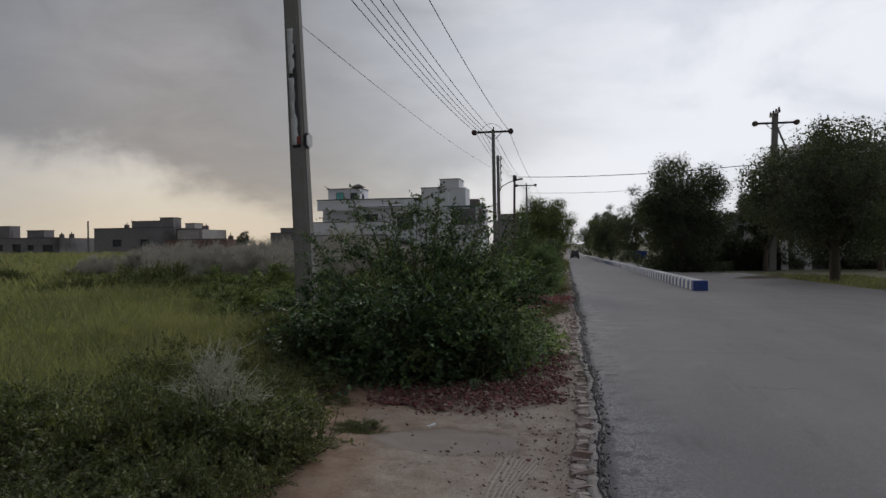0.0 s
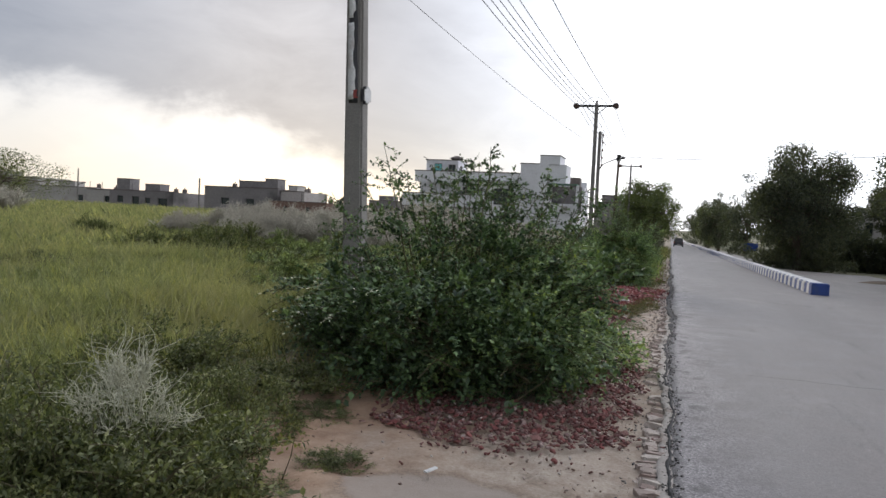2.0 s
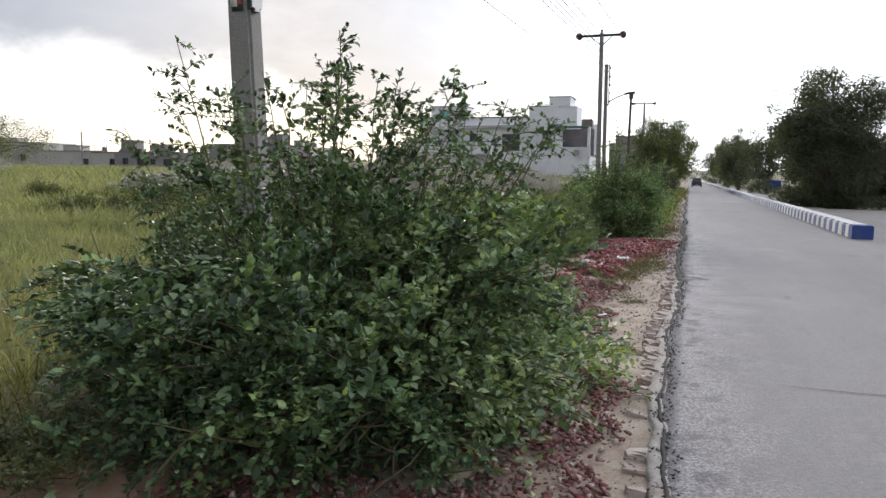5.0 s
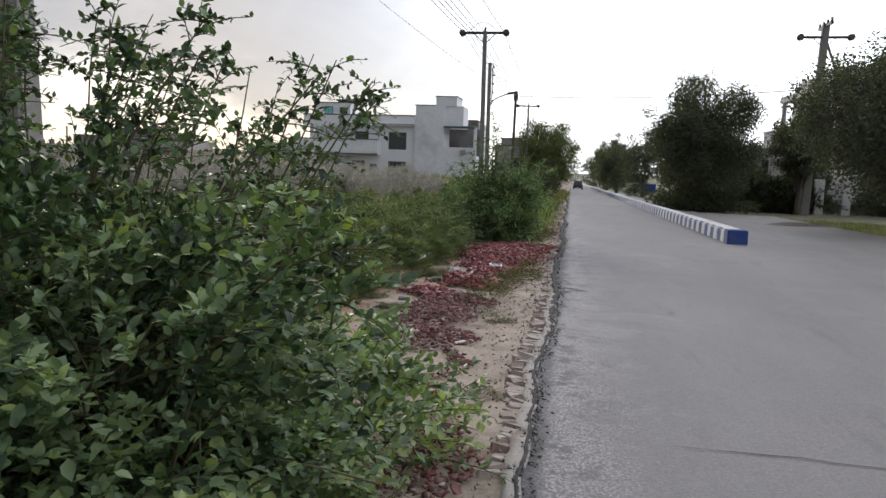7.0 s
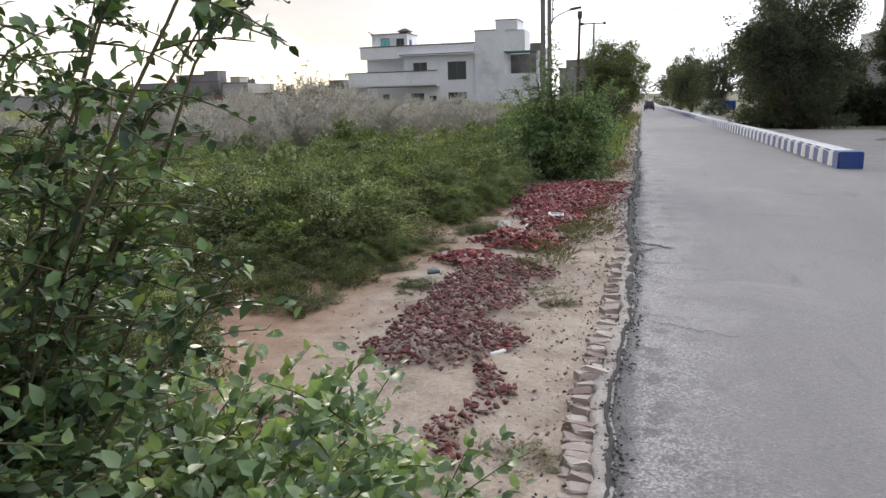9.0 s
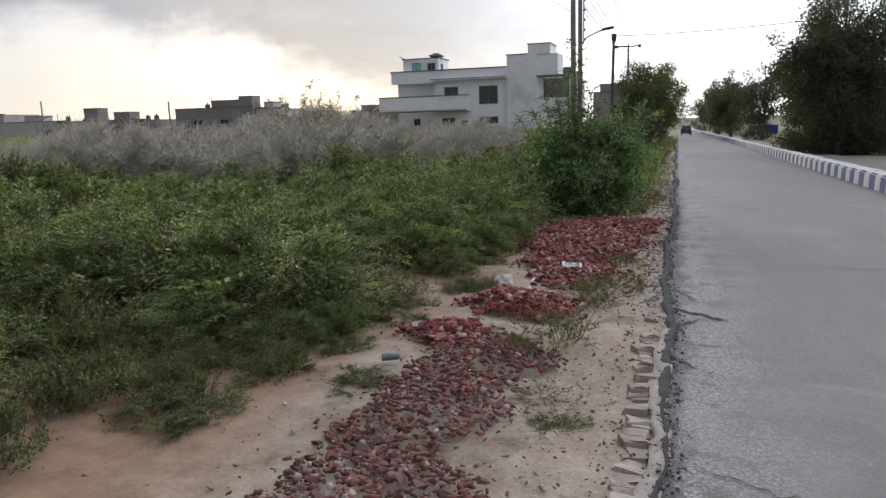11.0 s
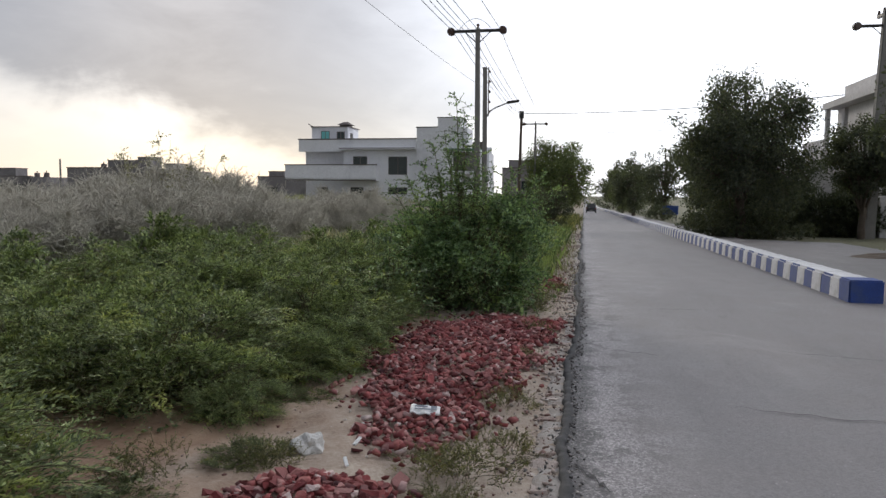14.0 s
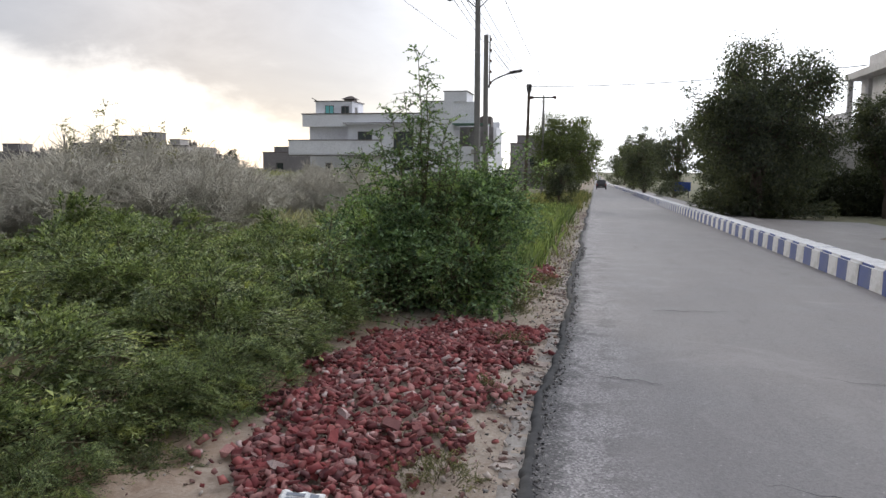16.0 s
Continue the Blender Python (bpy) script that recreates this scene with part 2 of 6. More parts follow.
def soil_material():
    m, t, b = shader("sandy_soil")
    co = coords(t)
    sx = node(t, "ShaderNodeSeparateXYZ", [(0, co)])
    x, y = sx.outputs[0], sx.outputs[1]
    a = noise_of(t, co, 0.9, 6.0, 0.6)
    c = noise_of(t, co, 4.5, 6.0, 0.65)
    f = noise_of(t, co, 40.0, 5.0, 0.75)
    col = ramp(t, a, [(0.3, (0.24, 0.175, 0.135)), (0.5, (0.38, 0.31, 0.25)), (0.7, (0.49, 0.425, 0.365))])
    col = blend(t, 0.5, col, ramp(t, c, [(0.38, (0.22, 0.145, 0.10)), (0.62, (0.47, 0.40, 0.33))]))
    col = blend(t, 0.30, col, ramp(t, f, [(0.35, (0.17, 0.12, 0.085)), (0.62, (0.56, 0.49, 0.42))]))
    rot = smooth(t, noise_of(t, co, 1.9, 5.0, 0.7), 0.56, 0.68)
    col = blend(t, mth(t, "MULTIPLY", rot, 0.6), col, ramp(t, f, [(0.3, (0.085, 0.058, 0.040)), (0.7, (0.20, 0.15, 0.11))]))
    # red soil near the weeds, brown humus under the growth, green distance
    red = mth(t, "SUBTRACT", 1.0, smooth(t, mth(t, "ADD", x, mth(t, "MULTIPLY", mth(t, "SUBTRACT", a, 0.5), 2.4)), -2.5, -1.2))
    col = blend(t, mth(t, "MULTIPLY", red, 0.75), col, ramp(t, c, [(0.3, (0.22, 0.115, 0.065)), (0.7, (0.40, 0.25, 0.155))]))
    hum = mth(t, "SUBTRACT", 1.0, smooth(t, mth(t, "ADD", x, mth(t, "MULTIPLY", mth(t, "SUBTRACT", a, 0.5), 2.0)), -4.6, -3.0))
    col = blend(t, hum, col, ramp(t, c, [(0.3, (0.05, 0.055, 0.02)), (0.7, (0.13, 0.13, 0.045))]))
    verge = smooth(t, mth(t, "ADD", y, mth(t, "MULTIPLY", mth(t, "SUBTRACT", a, 0.5), 4.0)), 23.0, 30.0)
    col = blend(t, mth(t, "MULTIPLY", verge, 0.55), col, (0.20, 0.18, 0.12))
    # thin grass over the ground behind the pavement
    lawn = smooth(t, mth(t, "ADD", x, mth(t, "MULTIPLY", mth(t, "SUBTRACT", a, 0.5), 1.5)), 5.4, 6.6)
    col = blend(t, mth(t, "MULTIPLY", lawn, 0.8), col, ramp(t, c, [(0.3, (0.06, 0.068, 0.032)), (0.7, (0.15, 0.15, 0.075))]))
    b.inputs["Roughness"].default_value = 0.95
    # tread marks of two tyres pressed into the sand
    rib = None
    for slope, lo, hi, ridges in ((-0.20, -1.86, -1.68, 190.0), (-0.09, -1.32, -1.17, 150.0)):
        along = mth(t, "ADD", x, mth(t, "MULTIPLY", y, slope))
        lane = mth(t, "MULTIPLY", smooth(t, along, lo - 0.02, lo + 0.02), mth(t, "SUBTRACT", 1.0, smooth(t, along, hi - 0.02, hi + 0.02)))
        lane = mth(t, "MULTIPLY", lane, mth(t, "MULTIPLY", smooth(t, y, 4.2, 4.8), mth(t, "SUBTRACT", 1.0, smooth(t, mth(t, "ADD", y, c), 6.6, 7.1))))
        one = mth(t, "MULTIPLY", mth(t, "ADD", mth(t, "SINE", mth(t, "MULTIPLY", along, ridges)), mth(t, "MULTIPLY", mth(t, "SINE", mth(t, "MULTIPLY", y, 95.0)), 0.35)), lane)
        rib = one if rib is None else mth(t, "ADD", rib, one)
        col = blend(t, mth(t, "MULTIPLY", lane, 0.55), col, (0.45, 0.385, 0.325))
    # a dried puddle with a crumbly rim
    ex, ey = mth(t, "MULTIPLY", mth(t, "ADD", x, 1.25), 1.05), mth(t, "MULTIPLY", mth(t, "SUBTRACT", y, 6.62), 1.75)
    ring = mth(t, "ADD", mth(t, "POWER", mth(t, "ADD", mth(t, "MULTIPLY", ex, ex), mth(t, "MULTIPLY", ey, ey)), 0.5), mth(t, "MULTIPLY", mth(t, "SUBTRACT", c, 0.5), 0.35))
    pool = mth(t, "SUBTRACT", 1.0, smooth(t, ring, 0.62, 0.70))
    col = blend(t, mth(t, "MULTIPLY", pool, 0.75), col, (0.315, 0.268, 0.235))
    rim = mth(t, "MULTIPLY", smooth(t, ring, 0.60, 0.68), mth(t, "SUBTRACT", 1.0, smooth(t, ring, 0.70, 0.80)))
    col = blend(t, mth(t, "MULTIPLY", mth(t, "MULTIPLY", rim, smooth(t, f, 0.42, 0.6)), 0.7), col, (0.16, 0.115, 0.085))
    t.links.new(col, b.inputs["Base Color"])
    rib = mth(t, "MULTIPLY", rib, 0.5)
    bump(t, b, mth(t, "ADD", rib, mth(t, "ADD", mth(t, "MULTIPLY", c, 1.2), f)), 0.6, 0.015)
    return m


def brick_material(name, cols, scale=30.0):
    m, t, b = shader(name)
    r = t.nodes.new("ShaderNodeObjectInfo").outputs["Random"]
    isl = t.nodes.new("ShaderNodeNewGeometry").outputs["Random Per Island"]
    k = mth(t, "FRACT", mth(t, "ADD", r, isl), 0)
    n = len(cols)
    col = ramp(t, k, [(i / (n - 1), c) for i, c in enumerate(cols)])
    co = coords(t)
    f = noise_of(t, co, scale, 5.0, 0.7)
    col = blend(t, 1.0, col, ramp(t, f, [(0.3, (0.55, 0.55, 0.55)), (0.7, (1.25, 1.2, 1.18))]), "MULTIPLY")
    t.links.new(col, b.inputs["Base Color"])
    b.inputs["Roughness"].default_value = 0.85
    bump(t, b, f, 0.5, 0.006)
    return m


M_ASPHALT, M_SOIL = asphalt_material(), soil_material()
M_RUBBLE = brick_material("broken_red_brick", [(0.060, 0.016, 0.020), (0.16, 0.030, 0.034), (0.28, 0.060, 0.060), (0.11, 0.026, 0.030), (0.34, 0.11, 0.10), (0.19, 0.040, 0.042), (0.40, 0.20, 0.185), (0.10, 0.026, 0.028), (0.27, 0.066, 0.064), (0.55, 0.46, 0.44)], 18.0)
M_DUSTY = brick_material("dusty_broken_brick", [(0.075, 0.028, 0.028), (0.20, 0.058, 0.054), (0.12, 0.036, 0.036), (0.28, 0.15, 0.135), (0.10, 0.046, 0.044), (0.24, 0.080, 0.072), (0.18, 0.13, 0.12), (0.14, 0.050, 0.048), (0.48, 0.40, 0.37)])
M_EDGE = brick_material("weathered_edging_brick", [(0.37, 0.31, 0.275), (0.52, 0.455, 0.41), (0.30, 0.225, 0.20), (0.45, 0.39, 0.35), (0.58, 0.53, 0.48)])
M_GRIT = brick_material("loose_grit", [(0.11, 0.060, 0.050), (0.24, 0.165, 0.13), (0.40, 0.35, 0.31), (0.16, 0.06, 0.05), (0.44, 0.39, 0.35), (0.56, 0.52, 0.48)])
M_GRITTY = mottled("dug_brown_soil", (0.09, 0.07, 0.055), (0.20, 0.155, 0.12), 3.0, 0.95, 30, 0.7, 0.02)
M_CRUMB = brick_material("asphalt_crumbs", [(0.04, 0.04, 0.042), (0.09, 0.086, 0.088), (0.15, 0.143, 0.14), (0.30, 0.285, 0.27)])
M_MORTAR = mottled("cracked_cement", (0.30, 0.27, 0.245), (0.46, 0.42, 0.385), 5.0, 0.9, 60, 0.6, 0.01, stain=(0.24, 0.18, 0.15))
M_PAVE = mottled("dusty_pavement", (0.27, 0.25, 0.245), (0.36, 0.34, 0.33), 0.8, 0.85, 14, 0.4, 0.006, stain=(0.22, 0.20, 0.18))
M_CRACK = mottled("crack_tar", (0.03, 0.03, 0.03), (0.06, 0.058, 0.06), 6.0, 0.9)
M_BLUE = mottled("blue_kerb_paint", (0.010, 0.036, 0.19), (0.020, 0.064, 0.28), 6.0, 0.6, 45, 0.4, 0.004, stain=(0.04, 0.07, 0.19))
M_WHITE = mottled("white_kerb_paint", (0.58, 0.58, 0.60), (0.74, 0.74, 0.76), 6.0, 0.7, 45, 0.4, 0.004, stain=(0.40, 0.39, 0.38))
M_CONCRETE = mottled("pole_concrete", (0.17, 0.162, 0.152), (0.26, 0.248, 0.232), 2.2, 0.85, 40, 0.4, 0.004, stain=(0.20, 0.185, 0.17))
M_STEEL = mottled("dark_steel", (0.035, 0.034, 0.035), (0.07, 0.066, 0.062), 6.0, 0.55, 60, 0.2, 0.002, metal=0.7)
M_WIRE = mottled("aluminium_wire", (0.10, 0.10, 0.105), (0.16, 0.16, 0.165), 3.0, 0.5, metal=0.6)
M_CERAMIC = mottled("brown_insulator", (0.05, 0.025, 0.018), (0.09, 0.045, 0.03), 9.0, 0.25)
M_PAPER = mottled("torn_paper", (0.62, 0.62, 0.62), (0.78, 0.78, 0.77), 5.0, 0.8, 40, 0.5, 0.01, stain=(0.45, 0.38, 0.36))
M_PLATE = mottled("white_plate", (0.66, 0.66, 0.66), (0.8, 0.8, 0.8), 7.0, 0.5)
M_BACKING = mottled("dark_backing", (0.03, 0.03, 0.035), (0.06, 0.06, 0.065), 6.0, 0.7)
M_REDINK = mottled("red_ink", (0.30, 0.05, 0.05), (0.42, 0.10, 0.09), 9.0, 0.8)
M_GREYINK = mottled("grey_ink", (0.16, 0.18, 0.22), (0.26, 0.28, 0.32), 9.0, 0.8)
M_WALL = mottled("white_house_paint", (0.70, 0.70, 0.735), (0.80, 0.80, 0.83), 0.5, 0.85, 7, 0.25, 0.004, stain=(0.52, 0.52, 0.55))
M_CAP = mottled("dark_parapet_cap", (0.09, 0.075, 0.07), (0.15, 0.125, 0.115), 2.0, 0.8)
M_GLASS = mottled("dark_window_glass", (0.012, 0.020, 0.020), (0.03, 0.045, 0.042), 1.0, 0.12)
M_TEAL = mottled("teal_paint", (0.10, 0.40, 0.38), (0.18, 0.52, 0.50), 2.0, 0.6)
M_GREENROOF = mottled("green_awning", (0.05, 0.13, 0.09), (0.09, 0.19, 0.13), 2.0, 0.6)
M_GREYWALL = mottled("unpainted_cement_wall", (0.17, 0.158, 0.160), (0.26, 0.243, 0.245), 0.25, 0.9, 3, 0.3, 0.01, stain=(0.09, 0.085, 0.085))
M_PALEWALL = mottled("pale_far_wall", (0.34, 0.32, 0.30), (0.46, 0.44, 0.42), 0.25, 0.9, 3, 0.3, 0.01, stain=(0.24, 0.22, 0.21))
M_BRICKWALL = mottled("far_brick_wall", (0.16, 0.095, 0.075), (0.24, 0.15, 0.12), 0.3, 0.9, 4, 0.4, 0.01)
M_BEIGE = mottled("beige_house_paint", (0.60, 0.58, 0.585), (0.70, 0.68, 0.68), 0.5, 0.85, 7, 0.25, 0.004, stain=(0.50, 0.475, 0.475))
M_BARK = mottled("grey_brown_bark", (0.075, 0.055, 0.042), (0.14, 0.11, 0.085), 5.0, 0.95, 30, 0.9, 0.02)
M_STEM = mottled("green_brown_stem", (0.07, 0.065, 0.03), (0.12, 0.10, 0.05), 12.0, 0.8)
M_TWIG = mottled("bleached_twigs", (0.42, 0.42, 0.31), (0.58, 0.575, 0.45), 9.0, 0.9)
M_DRY = mottled("grey_dry_twigs", (0.40, 0.372, 0.31), (0.575, 0.540, 0.455), 3.0, 0.95)
M_CAR = mottled("dark_car_paint", (0.045, 0.045, 0.05), (0.065, 0.065, 0.072), 1.0, 0.28)
M_RUBBER = mottled("tyre_rubber", (0.015, 0.015, 0.015), (0.03, 0.03, 0.03), 12.0, 0.85)
M_REDLAMP = mottled("red_tail_lens", (0.25, 0.02, 0.02), (0.35, 0.03, 0.03), 9.0, 0.25)
M_CHROME = mottled("bright_metal", (0.5, 0.5, 0.5), (0.65, 0.65, 0.65), 4.0, 0.3, metal=0.9)
M_BAG = mottled("crumpled_white_plastic", (0.46, 0.45, 0.43), (0.66, 0.65, 0.63), 16.0, 0.45, 70, 0.6, 0.01)
M_TIN = mottled("dull_teal_tin", (0.010, 0.040, 0.055), (0.022, 0.085, 0.115), 14.0, 0.5, 60, 0.5, 0.006, stain=(0.12, 0.10, 0.09))
L_BUSH = leafy("shrub_leaf", (0.018, 0.038, 0.022), (0.160, 0.250, 0.108), (0.26, 0.33, 0.09), 0.15, 0.48, 0.06, 0.40)
L_BIG = leafy("broad_leaf", (0.085, 0.140, 0.080), (0.300, 0.390, 0.205), (0.38, 0.44, 0.12), 0.34, 0.42, 0.10, 0.45)
L_WEED = leafy("feathery_weed", (0.048, 0.076, 0.040), (0.370, 0.440, 0.200), (0.50, 0.52, 0.25), 0.24, 0.55)
L_SCRUB = leafy("dull_scrub_leaf", (0.052, 0.068, 0.032), (0.195, 0.215, 0.096), (0.38, 0.38, 0.25), 0.33, 0.6, 0.12)
L_GRASS = leafy("field_grass", (0.122, 0.138, 0.076), (0.345, 0.355, 0.195), (0.44, 0.40, 0.23), 0.42, 0.6, 0.14, 0.35, (0.36, 0.325, 0.20))
L_MID = leafy("young_bush_leaf", (0.050, 0.092, 0.055), (0.285, 0.400, 0.205), (0.40, 0.46, 0.19), 0.36, 0.5)
L_STRAW = leafy("dry_seed_leaf", (0.18, 0.17, 0.10), (0.36, 0.34, 0.22), (0.46, 0.44, 0.32), 0.38, 0.7)
L_FRESH = leafy("fresh_grass_blade", (0.085, 0.120, 0.050), (0.255, 0.315, 0.135), (0.36, 0.36, 0.19), 0.35, 0.6)
L_HAY = leafy("grey_hay", (0.24, 0.225, 0.17), (0.44, 0.42, 0.33), (0.52, 0.50, 0.42), 0.35, 0.8)
L_VERGE = leafy("verge_tuft", (0.075, 0.085, 0.035), (0.20, 0.20, 0.095), (0.36, 0.32, 0.18), 0.35, 0.7, 0.2)
L_TREE = leafy("tree_leaf", (0.055, 0.065, 0.052), (0.125, 0.138, 0.100), (0.14, 0.155, 0.095), 0.36, 0.65)
# lighter copy of the tree leaf, with sunlight put into its colour
L_TREE_SUNLIT = leafy("sunlit_tree_leaf", (0.085, 0.105, 0.052), (0.155, 0.182, 0.080), (0.20, 0.21, 0.10), 0.38, 0.65)


# ---- mesh helpers ----
RNG = np.random.default_rng(7)


def quick_mesh(name, verts, faces):
    """A mesh from arrays: verts (n, 3), faces (m, k)."""
    verts, faces = np.asarray(verts, np.float32), np.asarray(faces, np.int32)
    me = bpy.data.meshes.new(name)
    me.vertices.add(len(verts))
    me.vertices.foreach_set("co", verts.ravel())
    k = faces.shape[1]
    me.loops.add(faces.size)
    me.loops.foreach_set("vertex_index", faces.ravel())
    me.polygons.add(len(faces))
    me.polygons.foreach_set("loop_start", np.arange(0, faces.size, k, dtype=np.int32))
    me.update(calc_edges=True)
    me.validate()
    return me


def part(name, shape, material, parent=None, label="", kind=""):
    """One mesh object, from a bmesh or a mesh, under a thing or under a part."""
    if isinstance(shape, bmesh.types.BMesh):
        me = bpy.data.meshes.new(name)
        shape.to_mesh(me)
        shape.free()
    else:
        me = shape
    if material and not me.materials:
        me.materials.append(material)
    ob = new(name, me)
    if parent:
        ob.parent = parent
    if label or kind:
        tagged(ob, label, kind=kind)
    return ob


def thing(name, label, category, at=(0, 0, 0), turn=0, group="", kind=""):
    ob = new(name)
    ob.matrix_world = pose(*at, 0, 0, turn)
    return tagged(ob, label, category, group, kind)


def box(x0, x1, y0, y1, z0, z1, bevel=0.0, bm=None):
    own = bm is None
    bm = bm or bmesh.new()
    m = Matrix.LocRotScale(((x0 + x1) / 2, (y0 + y1) / 2, (z0 + z1) / 2), None, (x1 - x0, y1 - y0, z1 - z0))
    bmesh.ops.create_cube(bm, size=1, matrix=m)
    if bevel and own:
        bmesh.ops.bevel(bm, geom=bm.edges[:], offset=bevel, segments=2, affect="EDGES")
    return bm


def rod(p, q, r0, r1=None, sides=8, bm=None):
    bm = bm or bmesh.new()
    p, q = Vector(p), Vector(q)
    d = q - p
    m = Matrix.Translation((p + q) / 2) @ d.to_track_quat("Z", "Y").to_matrix().to_4x4()
    bmesh.ops.create_cone(bm, cap_ends=True, segments=sides, radius1=r0, radius2=r0 if r1 is None else r1, depth=d.length, matrix=m)
    return bm


def tube_arrays(paths, sides=5):
    """Tapered tubes: paths is a list of (points (n, 3), radii (n,)). Returns verts, quads."""
    vs, fs, base = [], [], 0
    ring = np.arange(sides) * 2 * np.pi / sides
    for pts, rad in paths:
        pts = np.asarray(pts, float)
        n = len(pts)
        tan = np.gradient(pts, axis=0)
        tan /= np.linalg.norm(tan, axis=1)[:, None] + 1e-9
        ref = np.where(np.abs(tan[:, 2:3]) > 0.9, [[1.0, 0, 0]], [[0, 0, 1.0]])
        u = np.cross(tan, ref)
        u /= np.linalg.norm(u, axis=1)[:, None] + 1e-9
        v = np.cross(tan, u)
        vs.append((pts[:, None] + np.asarray(rad)[:, None, None] * (np.cos(ring)[None, :, None] * u[:, None] + np.sin(ring)[None, :, None] * v[:, None])).reshape(-1, 3))
        i, j = np.meshgrid(np.arange(n - 1), np.arange(sides), indexing="ij")
        a, b2 = base + i * sides + j, base + i * sides + (j + 1) % sides
        fs.append(np.stack([a, b2, b2 + sides, a + sides], -1).reshape(-1, 4))
        base += n * sides
    return np.concatenate(vs), np.concatenate(fs)


def unit(v):
    return v / (np.linalg.norm(v, axis=-1, keepdims=True) + 1e-9)


# outlines of a leaf along its length (s) and half width (w): blade folded along the midrib
OVATE = [(0.0, 0.0), (0.28, 0.30), (0.62, 0.27), (1.0, 0.0)]


def leaf_arrays(pos, direc, up, length, wide=1.0, fold=0.25, simple=False):
    """Many leaves at once. Full leaves have six triangles, simple ones two."""
    direc = unit(direc)
    sidev = unit(np.cross(direc, up))
    nrm = np.cross(sidev, direc)
    L = np.asarray(length).reshape(-1, 1)
    n = len(pos)
    if simple:
        mid = pos + direc * L * 0.5
        v = np.stack([pos, mid + sidev * L * 0.3 * wide + nrm * L * 0.06, pos + direc * L - nrm * L * 0.12, mid - sidev * L * 0.3 * wide + nrm * L * 0.06], 1)
        return v.reshape(-1, 3), np.arange(4 * n).reshape(-1, 4)
    cols = [pos, pos + direc * L - nrm * L * 0.18]
    for s, w in OVATE[1:3]:
        c = pos + direc * L * s - nrm * L * 0.08 * s
        cols += [c, c + sidev * L * w * wide + nrm * L * fold * w, c - sidev * L * w * wide + nrm * L * fold * w]
    v = np.stack(cols, 1)
    tri = np.array([[0, 2, 3], [0, 4, 2], [2, 5, 6], [2, 6, 3], [2, 4, 7], [2, 7, 5], [5, 1, 6], [5, 7, 1]])
    f = (tri[None] + (np.arange(n) * 8)[:, None, None]).reshape(-1, 3)
    return v.reshape(-1, 3), f


def sprigs(rng, base, direc, length, leaves, leaf, spread=0.9, droop=0.25, wide=1.0, simple=False, flat=1.0):
    """Leaves set along many twigs. base, direc (n, 3), length (n,). Returns leaf arrays and twig paths."""
    n = len(base)
    s = (np.arange(leaves) + 0.6) / leaves
    s = np.clip(s[None] + rng.normal(0, 0.04, (n, leaves)), 0.02, 1)
    L = length[:, None, None]
    axis = unit(direc)
    pos = base[:, None] + axis[:, None] * L * s[..., None]
    pos[..., 2] -= droop * (length[:, None] * s ** 2)
    rand = unit(rng.normal(size=(n, leaves, 3)))
    d = unit(axis[:, None] * 0.6 + rand * [spread, spread, spread * flat] + [0, 0, 0.12 * flat])
    up = unit(rng.normal(0, 0.45 * (0.4 + 0.6 * flat), (n, leaves, 3)) + [0, 0, 1.0])
    ln = leaf * rng.uniform(0.65, 1.25, (n, leaves)) * (1.1 - 0.35 * s)
    v, f = leaf_arrays(pos.reshape(-1, 3), d.reshape(-1, 3), up.reshape(-1, 3), ln.ravel(), wide, simple=simple)
    k = np.linspace(0, 1, 4)
    tw = base[:, None] + axis[:, None] * L * k[None, :, None]
    tw[..., 2] -= droop * length[:, None] * k[None] ** 2
    return v, f, tw


# ---- ground, road, kerb ----
def lines(*stretches):
    return np.unique(np.concatenate([np.arange(a, b, s) for a, b, s in stretches]).round(3))


def fractal(x, y, scale, seed=0.0, octaves=4):
    out = np.zeros(x.shape)
    flat = out.ravel()
    for i, (a, b) in enumerate(zip(x.ravel(), y.ravel())):
        flat[i] = noise.fractal((a * scale, b * scale, seed), 0.9, 2.0, octaves)
    return out


def edge_x(y):
    """The ragged left edge of the asphalt."""
    return 0.035 * np.sin(y * 0.9) + 0.018 * np.sin(y * 2.7 + 1) + 0.010 * np.sin(y * 6.1 + 2) + 0.006 * np.sin(y * 14.3)


def fall(x, y):
    """The road and its verges run gently downhill from here on."""
    k = np.clip((np.asarray(x, float) + 16) / 9, 0, 1)
    return -0.0123 * np.clip(np.asarray(y, float) - 25, 0, 300) * k * k * (3 - 2 * k)


def ground_height(x, y):
    """The lie of the land without the small bumps."""
    rise = 0.35 * np.clip((-x - 6) / 45, 0, 1) * np.clip((y - 8) / 25, 0, 1)
    dip = np.where(x > -0.02, -0.05, 0.0)
    return rise + dip + fall(x, y)


